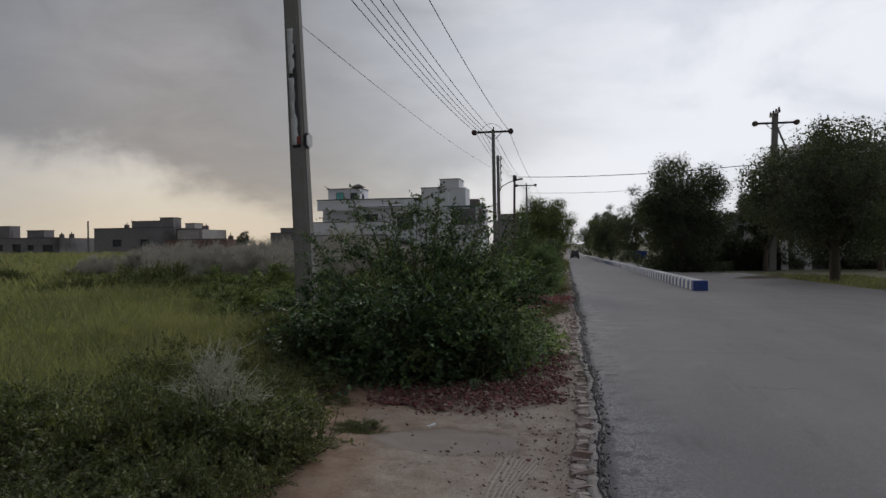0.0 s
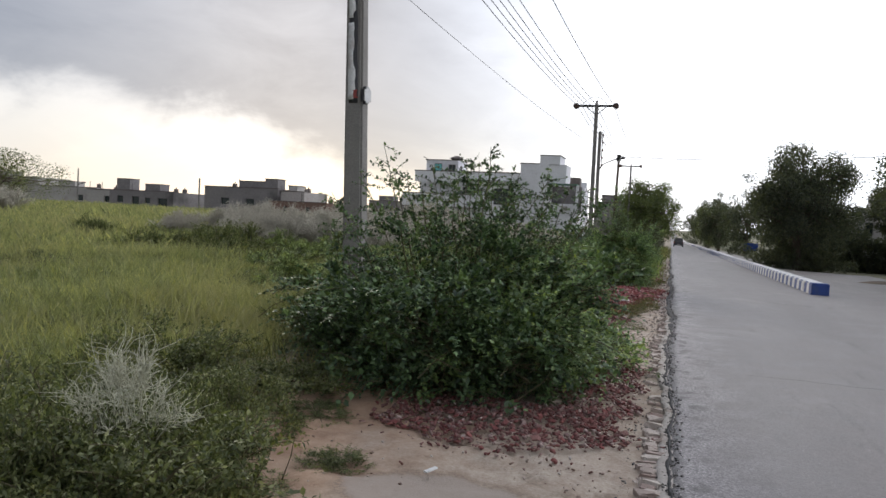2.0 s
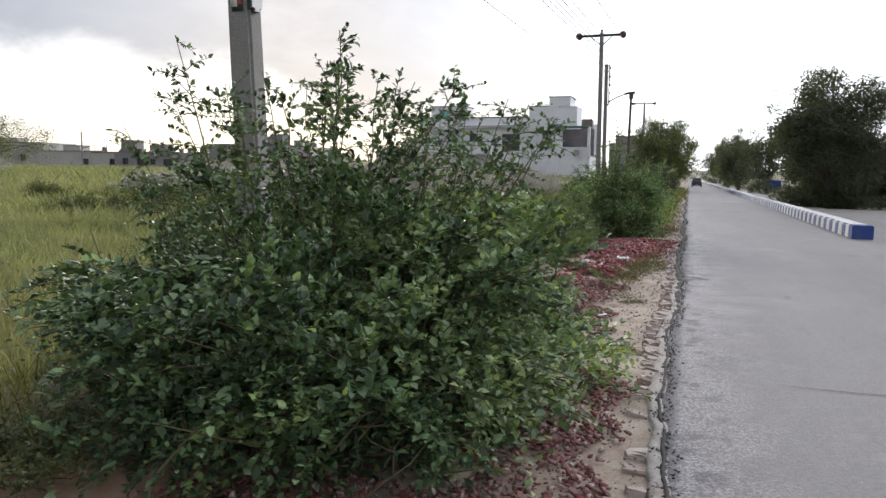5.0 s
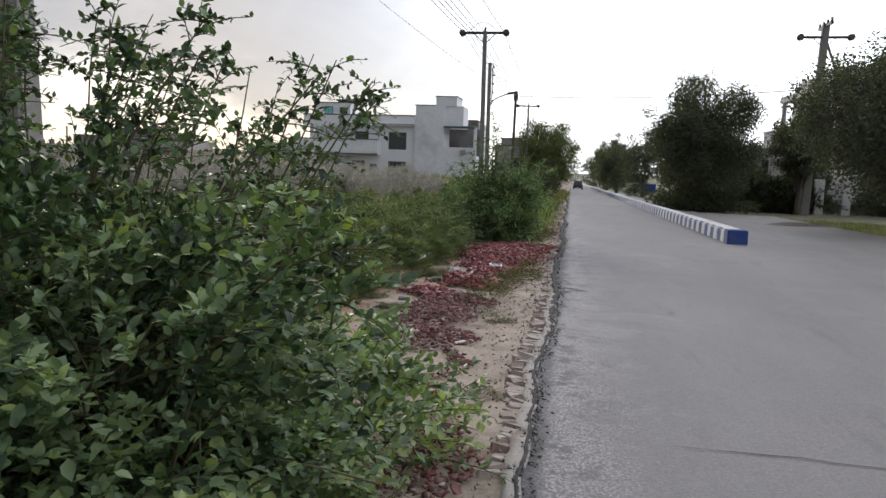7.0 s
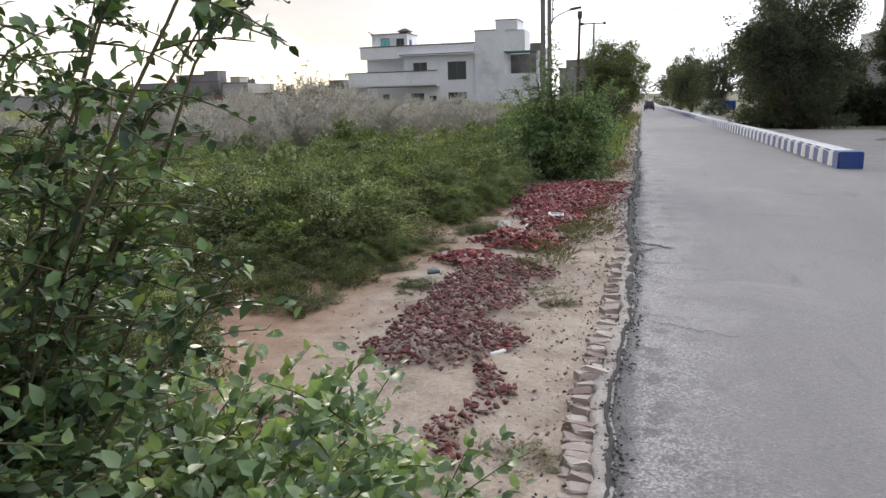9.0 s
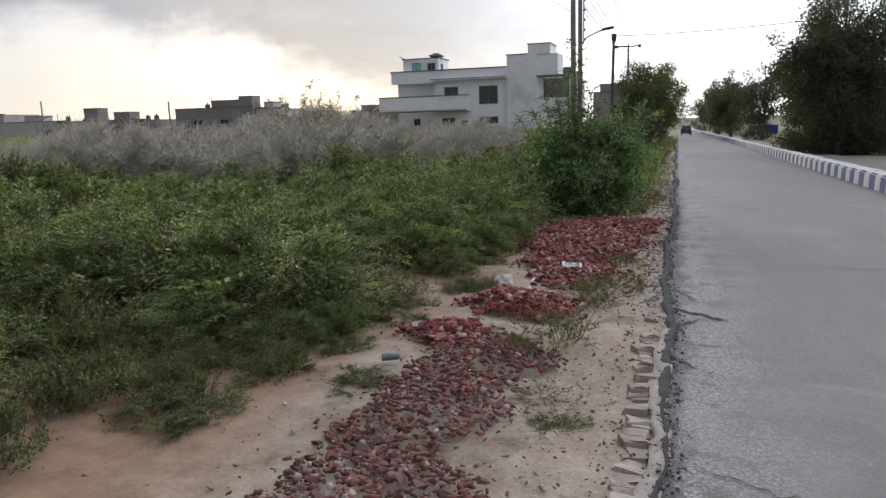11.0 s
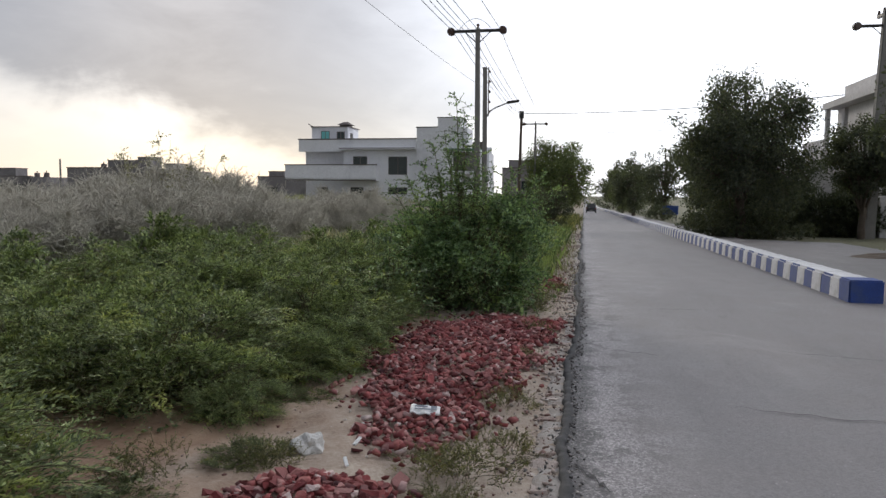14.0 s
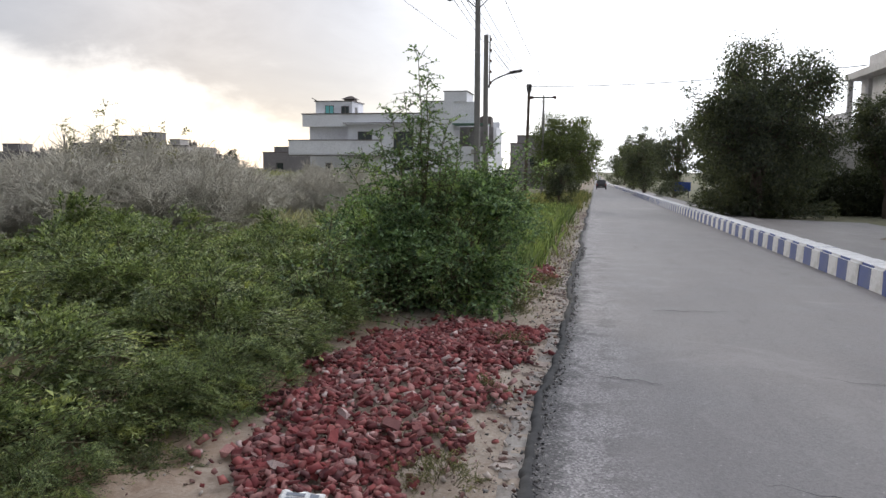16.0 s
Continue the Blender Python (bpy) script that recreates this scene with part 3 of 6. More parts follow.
def build_ground():
    xs = lines((-900, -120, 60), (-120, -30, 8), (-30, -6, 1.0), (-6, 0.06, 0.07), (0.06, 12, 1.0), (12, 60, 6), (60, 900, 60))
    ys = lines((-300, -20, 20), (-20, 2, 1.0), (2, 26, 0.07), (26, 50, 0.8), (50, 150, 5), (150, 340, 10), (340, 2600, 70))
    X, Y = np.meshgrid(xs, ys)
    Z = ground_height(X, Y)
    close = (X > -6.2) & (X < 0.1) & (Y > 1.5) & (Y < 27)
    bumps = np.zeros(X.shape)
    bumps[close] = 0.05 * fractal(X[close], Y[close], 0.9, 3.0) + 0.022 * fractal(X[close], Y[close], 4.0, 8.0)
    # low ridges of drifted sand between the rubble and the bricks
    bumps += close * 0.012 * np.sin(X * 9 + 1.5 * np.sin(Y * 2.1)) * np.clip(1 - np.abs(X + 0.6) / 0.7, 0, 1)
    calm = np.clip((-0.05 - X) / 0.35, 0, 1)
    Z = Z + bumps * calm - 0.012
    n, m = X.shape
    idx = np.arange(n * m).reshape(n, m)
    quads = np.stack([idx[:-1, :-1], idx[:-1, 1:], idx[1:, 1:], idx[1:, :-1]], -1).reshape(-1, 4)
    me = quick_mesh("ground", np.stack([X, Y, Z], -1).reshape(-1, 3), quads)
    me.polygons.foreach_set("use_smooth", np.ones(len(me.polygons), bool))
    ob = part("ground", me, M_SOIL)
    return tagged(ob, "sandy reddish-brown soil verge running into a green field", "ground", kind="structure")


def build_road():
    ys = lines((-60, 2, 1.5), (2, 30, 0.06), (30, 60, 0.5), (60, 1500, 10))
    rows, k = [], np.array([0.0, 0.004, 0.03, 0.12, 0.3, 0.6, 1.2, 2.2, 3.2, 4.0, 5.2, 6.6, 8.0, 9.3])
    for y in ys:
        e = float(edge_x(np.array(y))) + 0.03 * noise.noise((y * 3.1, 0, 5)) + 0.015 * noise.noise((y * 11, 0, 9))
        right = 9.3 if y < 42 else 4.1 + 5.2 * max(0.0, 1 - (y - 42) / 3.0)
        right += 0.2 * noise.noise((y * 0.4, 3, 0)) * (1 if y < 42 else 0)
        for i, q in enumerate(k):
            x = e + min(q, right)
            z = float(fall(x, y)) + (-0.035 if i == 0 else 0.010 + 0.006 * noise.noise((x * 1.3, y * 1.3, 0)))
            rows.append((x, y, z))
    n, m = len(ys), len(k)
    idx = np.arange(n * m).reshape(n, m)
    quads = np.stack([idx[:-1, :-1], idx[:-1, 1:], idx[1:, 1:], idx[1:, :-1]], -1).reshape(-1, 4)
    road = part("road", quick_mesh("road", rows, quads), M_ASPHALT)
    tagged(road, "worn grey asphalt road with a broken left edge", "road", kind="structure")
    # fine cracks across the lane
    for x0, y0, x1, y1, w in ((0.80, 11.47, 3.5, 11.40, 0.014), (0.02, 16.95, 0.43, 16.62, 0.06), (0.0, 16.35, 0.24, 16.62, 0.05), (0.03, 17.6, 0.22, 17.25, 0.04), (0.02, 15.75, 0.2, 15.5, 0.035), (1.1, 18.9, 2.2, 18.7, 0.012), (0.15, 14.2, 0.7, 13.95, 0.012),
                              (0.9, 23.2, 1.7, 23.3, 0.02), (1.6, 9.0, 2.4, 8.9, 0.015), (0.25, 20.6, 0.75, 20.45, 0.014), (1.9, 20.9, 3.0, 20.6, 0.012)):
        r = random.Random(int(y0 * 100))
        pts = [(x0 + (x1 - x0) * i / 16, y0 + (y1 - y0) * i / 16 + r.uniform(-0.025, 0.025) + 0.02 * math.sin(i * 1.1 + y0)) for i in range(17)]
        vs, fs = [], []
        for i, (a, b) in enumerate(pts):
            ww = w * (0.35 + 0.65 * math.sin(math.pi * (i + 0.6) / 17.2)) * r.uniform(0.5, 1.2)
            z = 0.010 + 0.008
            vs += [(a, b - ww / 2, z), (a, b + ww / 2, z)]
            if i:
                fs.append((2 * i - 2, 2 * i, 2 * i + 1, 2 * i - 1))
        part("crack", quick_mesh("crack", vs, fs), M_CRACK, road, "thin dark crack")
    return road


def build_side_pavement():
    ys = lines((42, 60, 0.8), (60, 400, 12))
    vs = []
    for y in ys:
        r = 6.2 + 0.4 * noise.noise((y * 0.3, 1, 4))
        f = float(fall(4.0, y))
        vs += [(4.06, y, f + 0.018), (r, y, f + 0.014), (r + 0.15, y, f - 0.06)]
    idx = np.arange(len(ys) * 3).reshape(-1, 3)
    quads = np.stack([idx[:-1, :-1], idx[:-1, 1:], idx[1:, 1:], idx[1:, :-1]], -1).reshape(-1, 4)
    ob = part("pavement", quick_mesh("pavement", vs, quads), M_PAVE)
    return tagged(ob, "pale dusty pavement strip behind the striped kerb", "pavement", kind="structure")


def build_kerb():
    kerb = thing("kerb", "raised concrete kerb painted in blue and white stripes", "kerb", (0, 0, 0), kind="structure")
    meshes = []
    for mat in (M_BLUE, M_WHITE):
        bm = box(3.73, 4.16, 0.0, 0.428, -0.03, 0.325)
        bm.normal_update()
        top = [e for e in bm.edges if all(v.co.z > 0.2 for v in e.verts) and abs(e.verts[0].co.y - e.verts[1].co.y) > 0.2]
        bmesh.ops.bevel(bm, geom=top, offset=0.035, segments=2, affect="EDGES")
        for v in bm.verts:
            if v.co.z > 0.1:
                v.co.x = 3.945 + (v.co.x - 3.945) * 0.93
        me = bpy.data.meshes.new("kerb_block")
        bm.to_mesh(me)
        bm.free()
        me.materials.append(mat)
        me.materials.append(M_WHITE)
        for p in me.polygons:
            if p.normal.z > 0.5:
                p.material_index = 1
        meshes.append(me)
    # the first block is blue to its top
    first = bpy.data.meshes.new("kerb_block")
    bm = box(3.72, 4.17, 0.0, 0.428, -0.03, 0.33, 0.02)
    bm.to_mesh(first)
    bm.free()
    first.materials.append(M_BLUE)
    r = random.Random(3)
    for i in range(290):
        ob = new("kerb_block", first if i == 0 else meshes[i % 2])
        ob.parent = kerb
        ob.matrix_world = pose(r.uniform(-0.006, 0.006), 24.5 + 0.43 * i, float(fall(4.0, 24.5 + 0.43 * i)) + r.uniform(-0.006, 0.006), 0, 0, 0)
    bm = bmesh.new()
    y = 24.5 + 0.43 * 290
    while y < 420:
        f = float(fall(4.0, y))
        box(3.74, 4.15, y, y + 2.0, f - 0.06, f + 0.325, bm=bm)
        y += 2.02
    part("far_kerb", bm, M_WHITE, kerb, "pale far run of the kerb", kind="stuff")
    return kerb


def chunk_meshes(mat, count=9, seed=1, flat=0.55):
    """Broken brick lumps: skewed blocks with knocked-off corners."""
    r = random.Random(seed)
    out = []
    for _ in range(count):
        bm = bmesh.new()
        bmesh.ops.create_cube(bm, size=1)
        for v in bm.verts:
            v.co = Vector((v.co.x * r.uniform(0.55, 1.4), v.co.y * r.uniform(0.35, 0.85), v.co.z * flat * r.uniform(0.25, 1.1)))
        cut = r.sample(list(bm.verts), 1)
        bmesh.ops.bevel(bm, geom=cut, offset=0.3, segments=1, affect="VERTICES")
        bmesh.ops.triangulate(bm, faces=bm.faces[:])
        me = bpy.data.meshes.new("brick_piece")
        bm.to_mesh(me)
        bm.free()
        me.materials.append(mat)
        out.append(me)
    return out


def joined_chunks(name, meshes, places, mat, parent, label):
    """Many small lumps in one mesh."""
    vs, fs, base = [], [], 0
    for me, m in places:
        co = np.empty(len(me.vertices) * 3, np.float32)
        me.vertices.foreach_get("co", co)
        co = co.reshape(-1, 3)
        mm = np.array(m)
        vs.append(co @ mm[:3, :3].T + mm[:3, 3])
        tri = np.empty(len(me.polygons) * 3, np.int32)
        me.polygons.foreach_get("vertices", tri)
        fs.append(tri.reshape(-1, 3) + base)
        base += len(co)
    return part(name, quick_mesh(name, np.concatenate(vs), np.concatenate(fs)), mat, parent, label, kind="stuff")


CHUNKS = chunk_meshes(M_RUBBLE)
DUSTY = chunk_meshes(M_DUSTY, 9, 4, 0.5)
CRUMBS = chunk_meshes(M_CRUMB, 5, 9, 0.7)


def rubble_heap(label, blobs, big, small, size, seed, pool=CHUNKS, mat=M_RUBBLE):
    """blobs: (x, y, rx, ry, height) mounds of broken brick."""
    r = random.Random(seed)
    heap = thing("brick_rubble_heap", label, "rubble", (blobs[0][0], blobs[0][1], 0), group="heaps of broken brick")
    places = []
    weights = [b[2] * b[3] for b in blobs]
    for i in range(big + small):
        bx, by, rx, ry, h = r.choices(blobs, weights)[0]
        q = math.sqrt(r.random()) * (1.0 if r.random() < 0.85 else 1.25)
        a = r.uniform(0, 2 * math.pi)
        x, y = bx + rx * q * math.cos(a), by + ry * q * math.sin(a)
        x += 0.08 * math.sin(7 * y)
        z = max(h * (1 - q * q), 0) + 0.01 + 0.04 * noise.noise((x * 2, y * 2, 1))
        s = size * (r.uniform(0.6, 1.3) if i < big else r.uniform(0.3, 0.95) * (0.5 if r.random() < 0.3 else 1))
        places.append((i, x, y, max(z, 0.01) + r.uniform(0, s * 0.25), s, (r.uniform(-35, 35), r.uniform(-35, 35), r.uniform(0, 360))))
    inv = heap.matrix_world.inverted()
    rest = []
    for i, x, y, z, s, rot in places:
        m = pose(x, y, z, *rot) @ Matrix.Diagonal((s, s, s, 1))
        me = pool[i % len(pool)]
        if i < big:
            ob = new("brick_piece", me)
            ob.parent = heap
            ob.matrix_basis = inv @ m
        else:
            rest.append((me, inv @ m))
    joined_chunks("brick_chip_litter", pool, rest, mat, heap, "small chips of red brick")
    return heap


def build_edging():
    edging = thing("brick_edging", "row of weathered bricks on edge set in mud along the asphalt", "brick edging", (0, 0, 0), kind="structure")
    r = random.Random(11)
    worn = []
    for _ in range(5):
        bm = box(-0.5, 0.5, -0.5, 0.5, -0.5, 0.5)
        bmesh.ops.bevel(bm, geom=bm.edges[:], offset=r.uniform(0.05, 0.12), segments=1, affect="EDGES")
        for v in bm.verts:
            v.co += Vector((r.uniform(-0.14, 0.14), r.uniform(-0.16, 0.16), r.uniform(-0.16, 0.10)))
        me = bpy.data.meshes.new("brick")
        bm.to_mesh(me)
        bm.free()
        me.materials.append(M_EDGE)
        worn.append(me)
    y, n = 4.6, 0
    while y < 25.5 and n < 298:
        gone = 0.07 if y < 16.2 else 0.52
        if r.random() > gone and not (9.2 < y < 10.8 and r.random() < 0.6):
            ob = new("brick", worn[n % 5])
            ob.parent = edging
            ln, wd = r.uniform(0.09, 0.155), r.uniform(0.048, 0.066)
            ob.matrix_world = pose(-0.135 + float(edge_x(np.array(y))) + r.uniform(-0.022, 0.022), y, -0.018 - (0.022 if y > 16.2 else 0.0) + r.uniform(-0.022, 0.014), r.uniform(-12, 12), r.uniform(-9, 9), r.uniform(-14, 14)) @ Matrix.Diagonal((ln, wd, r.uniform(0.06, 0.09), 1))
            n += 1
        y += r.uniform(0.050, 0.074)
    # broken cement bed between the bricks and the asphalt
    ys = lines((2.0, 45, 0.05))
    vs = []
    for q in ys:
        e = float(edge_x(np.array(q)))
        a = e - 0.080 + 0.035 * noise.noise((q * 1.2, 2, 0)) + 0.035 * noise.noise((q * 7, 7, 0)) - (0.08 if q > 16.5 else 0)
        z = 0.017 + 0.020 * noise.noise((q * 5, 4, 0)) - (0.026 if q > 16.3 else 0)
        f = float(fall(0.0, q))
        vs += [(a - 0.012, q, f - 0.05), (a, q, f + z), ((a + e) / 2, q, f + z + 0.022 * noise.noise((q * 13, 1, 0))), (e + 0.02, q, f + z - 0.006)]
    idx = np.arange(len(vs)).reshape(-1, 4)
    quads = np.stack([idx[:-1, :-1], idx[:-1, 1:], idx[1:, 1:], idx[1:, :-1]], -1).reshape(-1, 4)
    part("cement_bed", quick_mesh("cement_bed", vs, quads), M_MORTAR, edging, "cracked pale cement bed")
    # crumbling black tar lip of the asphalt
    vs = []
    for q in lines((2.0, 60, 0.03)):
        e = float(edge_x(np.array(q)))
        w = (0.017 if q < 15 else 0.042) * (1 + 0.7 * noise.noise((q * 3.0, 0, 2)) + 0.6 * noise.noise((q * 17, 0, 3)))
        f, z = float(fall(0.0, q)), 0.030 + 0.010 * noise.noise((q * 11, 5, 0))
        vs += [(e - w, q, f - 0.03), (e - w * 0.8, q, f + z - 0.008), (e, q, f + z), (e + w * 0.7 + 0.012 * noise.noise((q * 23, 5, 0)), q, f + 0.004)]
    idx = np.arange(len(vs)).reshape(-1, 4)
    quads = np.stack([idx[:-1, :-1], idx[:-1, 1:], idx[1:, 1:], idx[1:, :-1]], -1).reshape(-1, 4)
    part("tar_lip", quick_mesh("tar_lip", vs, quads), M_CRACK, edging, "crumbling black tar edge")
    # crumbs of asphalt and gravel along the broken edge
    places = []
    for i in range(8500):
        q = r.uniform(3.5, 30)
        e = float(edge_x(np.array(q)))
        x = e + r.gauss(0.01, 0.035) if r.random() < 0.7 else e + r.uniform(-0.32, 0.1)
        s = 0.004 + 0.018 * r.random() ** 2.5
        places.append((CRUMBS[i % len(CRUMBS)], pose(x, q, 0.016 + float(fall(x, q)), r.uniform(-40, 40), r.uniform(-40, 40), r.uniform(0, 360)) @ Matrix.Diagonal((s, s, s * 0.8, 1))))
    joined_chunks("asphalt_gravel", CRUMBS, places, M_CRUMB, edging, "loose asphalt crumbs and gravel")
    return edging


def build_grit():
    """Pebbles, brick crumbs and clods strewn over the verge."""
    r = random.Random(17)
    grit = chunk_meshes(M_GRIT, 5, 19, 0.6)
    places = []
    for i in range(17000):
        x, y = -0.22 - abs(r.gauss(0, 1.0)), r.uniform(3.5, 28)
        if noise.noise((x * 1.1, y * 1.1, 6)) < r.uniform(-0.5, 0.25):
            continue
        s = 0.004 + 0.026 * r.random() ** 5
        places.append((grit[i % 5], pose(x, y, 0.004 + float(fall(x, y)), r.uniform(-40, 40), r.uniform(-40, 40), r.uniform(0, 360)) @ Matrix.Diagonal((s, s, s, 1))))
    for i in range(5200):
        y = r.uniform(17, 46)
        x = float(edge_x(np.array(y))) - 0.06 - 0.55 * r.random() ** 1.3
        if noise.noise((x * 1.6, y * 0.7, 11)) < r.uniform(-0.45, 0.2):
            continue
        s = 0.008 + 0.034 * r.random() ** 3
        places.append((grit[i % 5], pose(x, y, 0.006 + float(fall(x, y)), r.uniform(-40, 40), r.uniform(-40, 40), r.uniform(0, 360)) @ Matrix.Diagonal((s, s, s * 0.8, 1))))
    ob = joined_chunks("grit", grit, places, M_GRIT, None, "")
    return tagged(ob, "loose pebbles and brick crumbs strewn on the sand", "gravel", kind="stuff")


# ---- plants ----
def shrub(name, label, at, radii, twigs, leaves, leaf, mat, seed, stems=40, shoots=(), lump=0.25, twig_len=(0.25, 0.5), group="", wide=1.0, simple=False, category="shrub", rise=0.42, stem_mat=None, stem_r=0.010, hollow=0.35, per_shoot=26, flat=1.0, core=0, clusters=0, spray=0.14, undercut=0.0, spread=0.9, droop=0.25, crown=0.0):
    """A bush: stems from the root, leafy twigs all over a lumpy dome, and some long shoots (dx, dy, height, lean_x, lean_y)."""
    rng = np.random.default_rng(seed)
    foot_z = at[2] + float(ground_height(at[0], at[1]))
    top = thing(name, label, category, (at[0], at[1], foot_z), 0, group)
    rx, ry, rz = radii
    u = unit(rng.normal(size=(twigs, 3)))
    u[:, 2] = np.abs(u[:, 2]) - 0.12 + crown
    u = unit(u) if crown else u
    q = rng.uniform(hollow, 1.0, twigs) ** 0.45
    bulge = np.array([1 + lump * noise.noise((2.1 * a + seed, 2.1 * b, 2.1 * c)) * 1.6 for a, b, c in u])
    bulge = np.clip(bulge, 0.55, 1.28)
    base = u * (q * bulge)[:, None] * [rx, ry, rz * (1 - 0.25)] + [0, 0, rz * 0.18]
    base[:, 2] = np.maximum(base[:, 2], 0.03)
    # the skirt draws in below the widest part
    base[:, :2] *= (1 - undercut * np.clip(1 - base[:, 2] / (0.45 * rz), 0, 1))[:, None]
    direc = unit(u * [1, 1, 0.6] + rng.normal(0, 0.5, (twigs, 3)) + [0, 0, rise])
    ln = rng.uniform(*twig_len, twigs)
    if clusters:
        # twigs gathered into sprays with gaps between them
        k = rng.integers(0, clusters, twigs)
        k[:clusters] = np.arange(clusters)
        heart, way = base[:clusters].copy(), direc[:clusters].copy()
        base = heart[k] + rng.normal(0, spray, (twigs, 3)) * [1, 1, 0.55]
        base[:, 2] = np.maximum(base[:, 2], 0.02)
        out = np.hypot(base[:, 0] / rx, base[:, 1] / ry)
        base[:, :2] *= np.minimum(1.0, 1.12 / np.maximum(out, 0.01))[:, None]
        direc = unit(way[k] + rng.normal(0, 0.36, (twigs, 3)) * [1, 1, 0.6])
        ln = ln * rng.uniform(0.8, 1.2, clusters)[k]
    v, f, tw = sprigs(rng, base, direc, ln, leaves, leaf, spread, droop, wide, simple, flat)
    vs, fs = [v], [f]
    first = len(v)
    paths = []
    pick = rng.permutation(twigs)[:min(twigs, 260)] if not clusters else np.concatenate([np.arange(clusters), clusters + rng.permutation(twigs - clusters)[:160]])
    paths += [(tw[i], [0.004, 0.0035, 0.0028, 0.0015]) for i in pick]
    for i in pick[:stems]:
        foot = np.array([rng.normal(0, rx * 0.18), rng.normal(0, ry * 0.18), 0.0])
        b = base[i]
        mid = (foot + b) / 2 + [0, 0, 0.18 * rz]
        k = np.linspace(0, 1, 7)[:, None]
        paths.append(((1 - k) ** 2 * foot + 2 * k * (1 - k) * mid + k ** 2 * b, np.linspace(stem_r, 0.004, 7)))
    count = first
    if core:
        # close growth inside, down to the ground
        u2 = rng.normal(0, 0.36, (core, 3)) * [rx, ry, rz * 0.6]
        u2[:, 2] = np.abs(u2[:, 2]) + 0.03
        v2, f2, tw2 = sprigs(rng, u2, unit(rng.normal(size=(core, 3)) + [0, 0, 0.4]), rng.uniform(0.2, 0.4, core), 12, leaf * 1.35, simple=True)
        for _ in range(core):
            a = rng.normal(0, 0.34, 3) * [rx, ry, rz * 0.55]
            a[2] = abs(a[2]) + 0.02
            way2 = unit(rng.normal(size=3) * [1, 1, 0.7] + [0, 0, 0.5])
            L2 = rng.uniform(0.2, 0.5)
            paths.append(([a, a + way2 * L2 * 0.5 + rng.normal(0, 0.03, 3), a + way2 * L2], [0.006, 0.004, 0.002]))
        f2 = f2 if simple else np.concatenate([f2[:, :3], f2[:, [0, 2, 3]]])
        vs.append(v2)
        fs.append(f2 + count)
        count += len(v2)
    for sx, sy, h, lx, ly in shoots:
        k = np.linspace(0, 1, 9)[:, None]
        foot = np.array([sx * 0.5, sy * 0.5, 0.15])
        tip = np.array([sx + lx, sy + ly, h])
        line = foot + (tip - foot) * k + np.array([-lx * 0.25, -ly * 0.25, 0]) * np.sin(np.pi * k) + rng.normal(0, 0.012, (9, 3))
        paths.append((line, np.linspace(0.011, 0.003, 9)))
        m = per_shoot
        s = np.sort(rng.uniform(0.36, 1.0, m))
        b = np.stack([np.interp(s, k[:, 0], line[:, c]) for c in range(3)], 1)
        d = unit(rng.normal(size=(m, 3)) * [1, 1, 0.5] + [lx * 0.6, ly * 0.6, 0.5])
        v2, f2, tw2 = sprigs(rng, b, d, rng.uniform(0.18, 0.46, m) * (1.3 - 0.75 * s), 9, leaf * 0.85, wide=wide, simple=simple)
        vs.append(v2)
        fs.append(f2 + count)
        count += len(v2)
        paths += [(t4, [0.003, 0.0026, 0.002, 0.0012]) for t4 in tw2]
    part("foliage", quick_mesh("foliage", np.concatenate(vs), np.concatenate(fs)), mat, top)
    part("stem_mass", quick_mesh("stem_mass", *tube_arrays(paths, 4)), stem_mat or M_STEM, top, kind="stuff")
    return top


def single_leaves(bush, count, seed, size, lo, hi):
    """Broad leaves that can be told apart, each an object, in a box of the bush's own space."""
    rng = np.random.default_rng(seed)
    shapes = []
    for fold in (0.15, 0.3, 0.45):
        v, f = leaf_arrays(np.zeros((1, 3)), np.array([[1.0, 0, 0]]), np.array([[0, 0, 1.0]]), [1.0], 1.15, fold)
        me = quick_mesh("leaf", v, f)
        me.materials.append(L_BIG)
        shapes.append(me)
    for i in range(count):
        ob = new("leaf", shapes[i % 3])
        ob.parent = bush
        p = rng.uniform(lo, hi)
        s = size * rng.uniform(0.7, 1.3)
        ob.matrix_basis = pose(*p, rng.uniform(-35, 35), rng.uniform(-30, 45), rng.uniform(0, 360)) @ Matrix.Diagonal((s, s, s, 1))


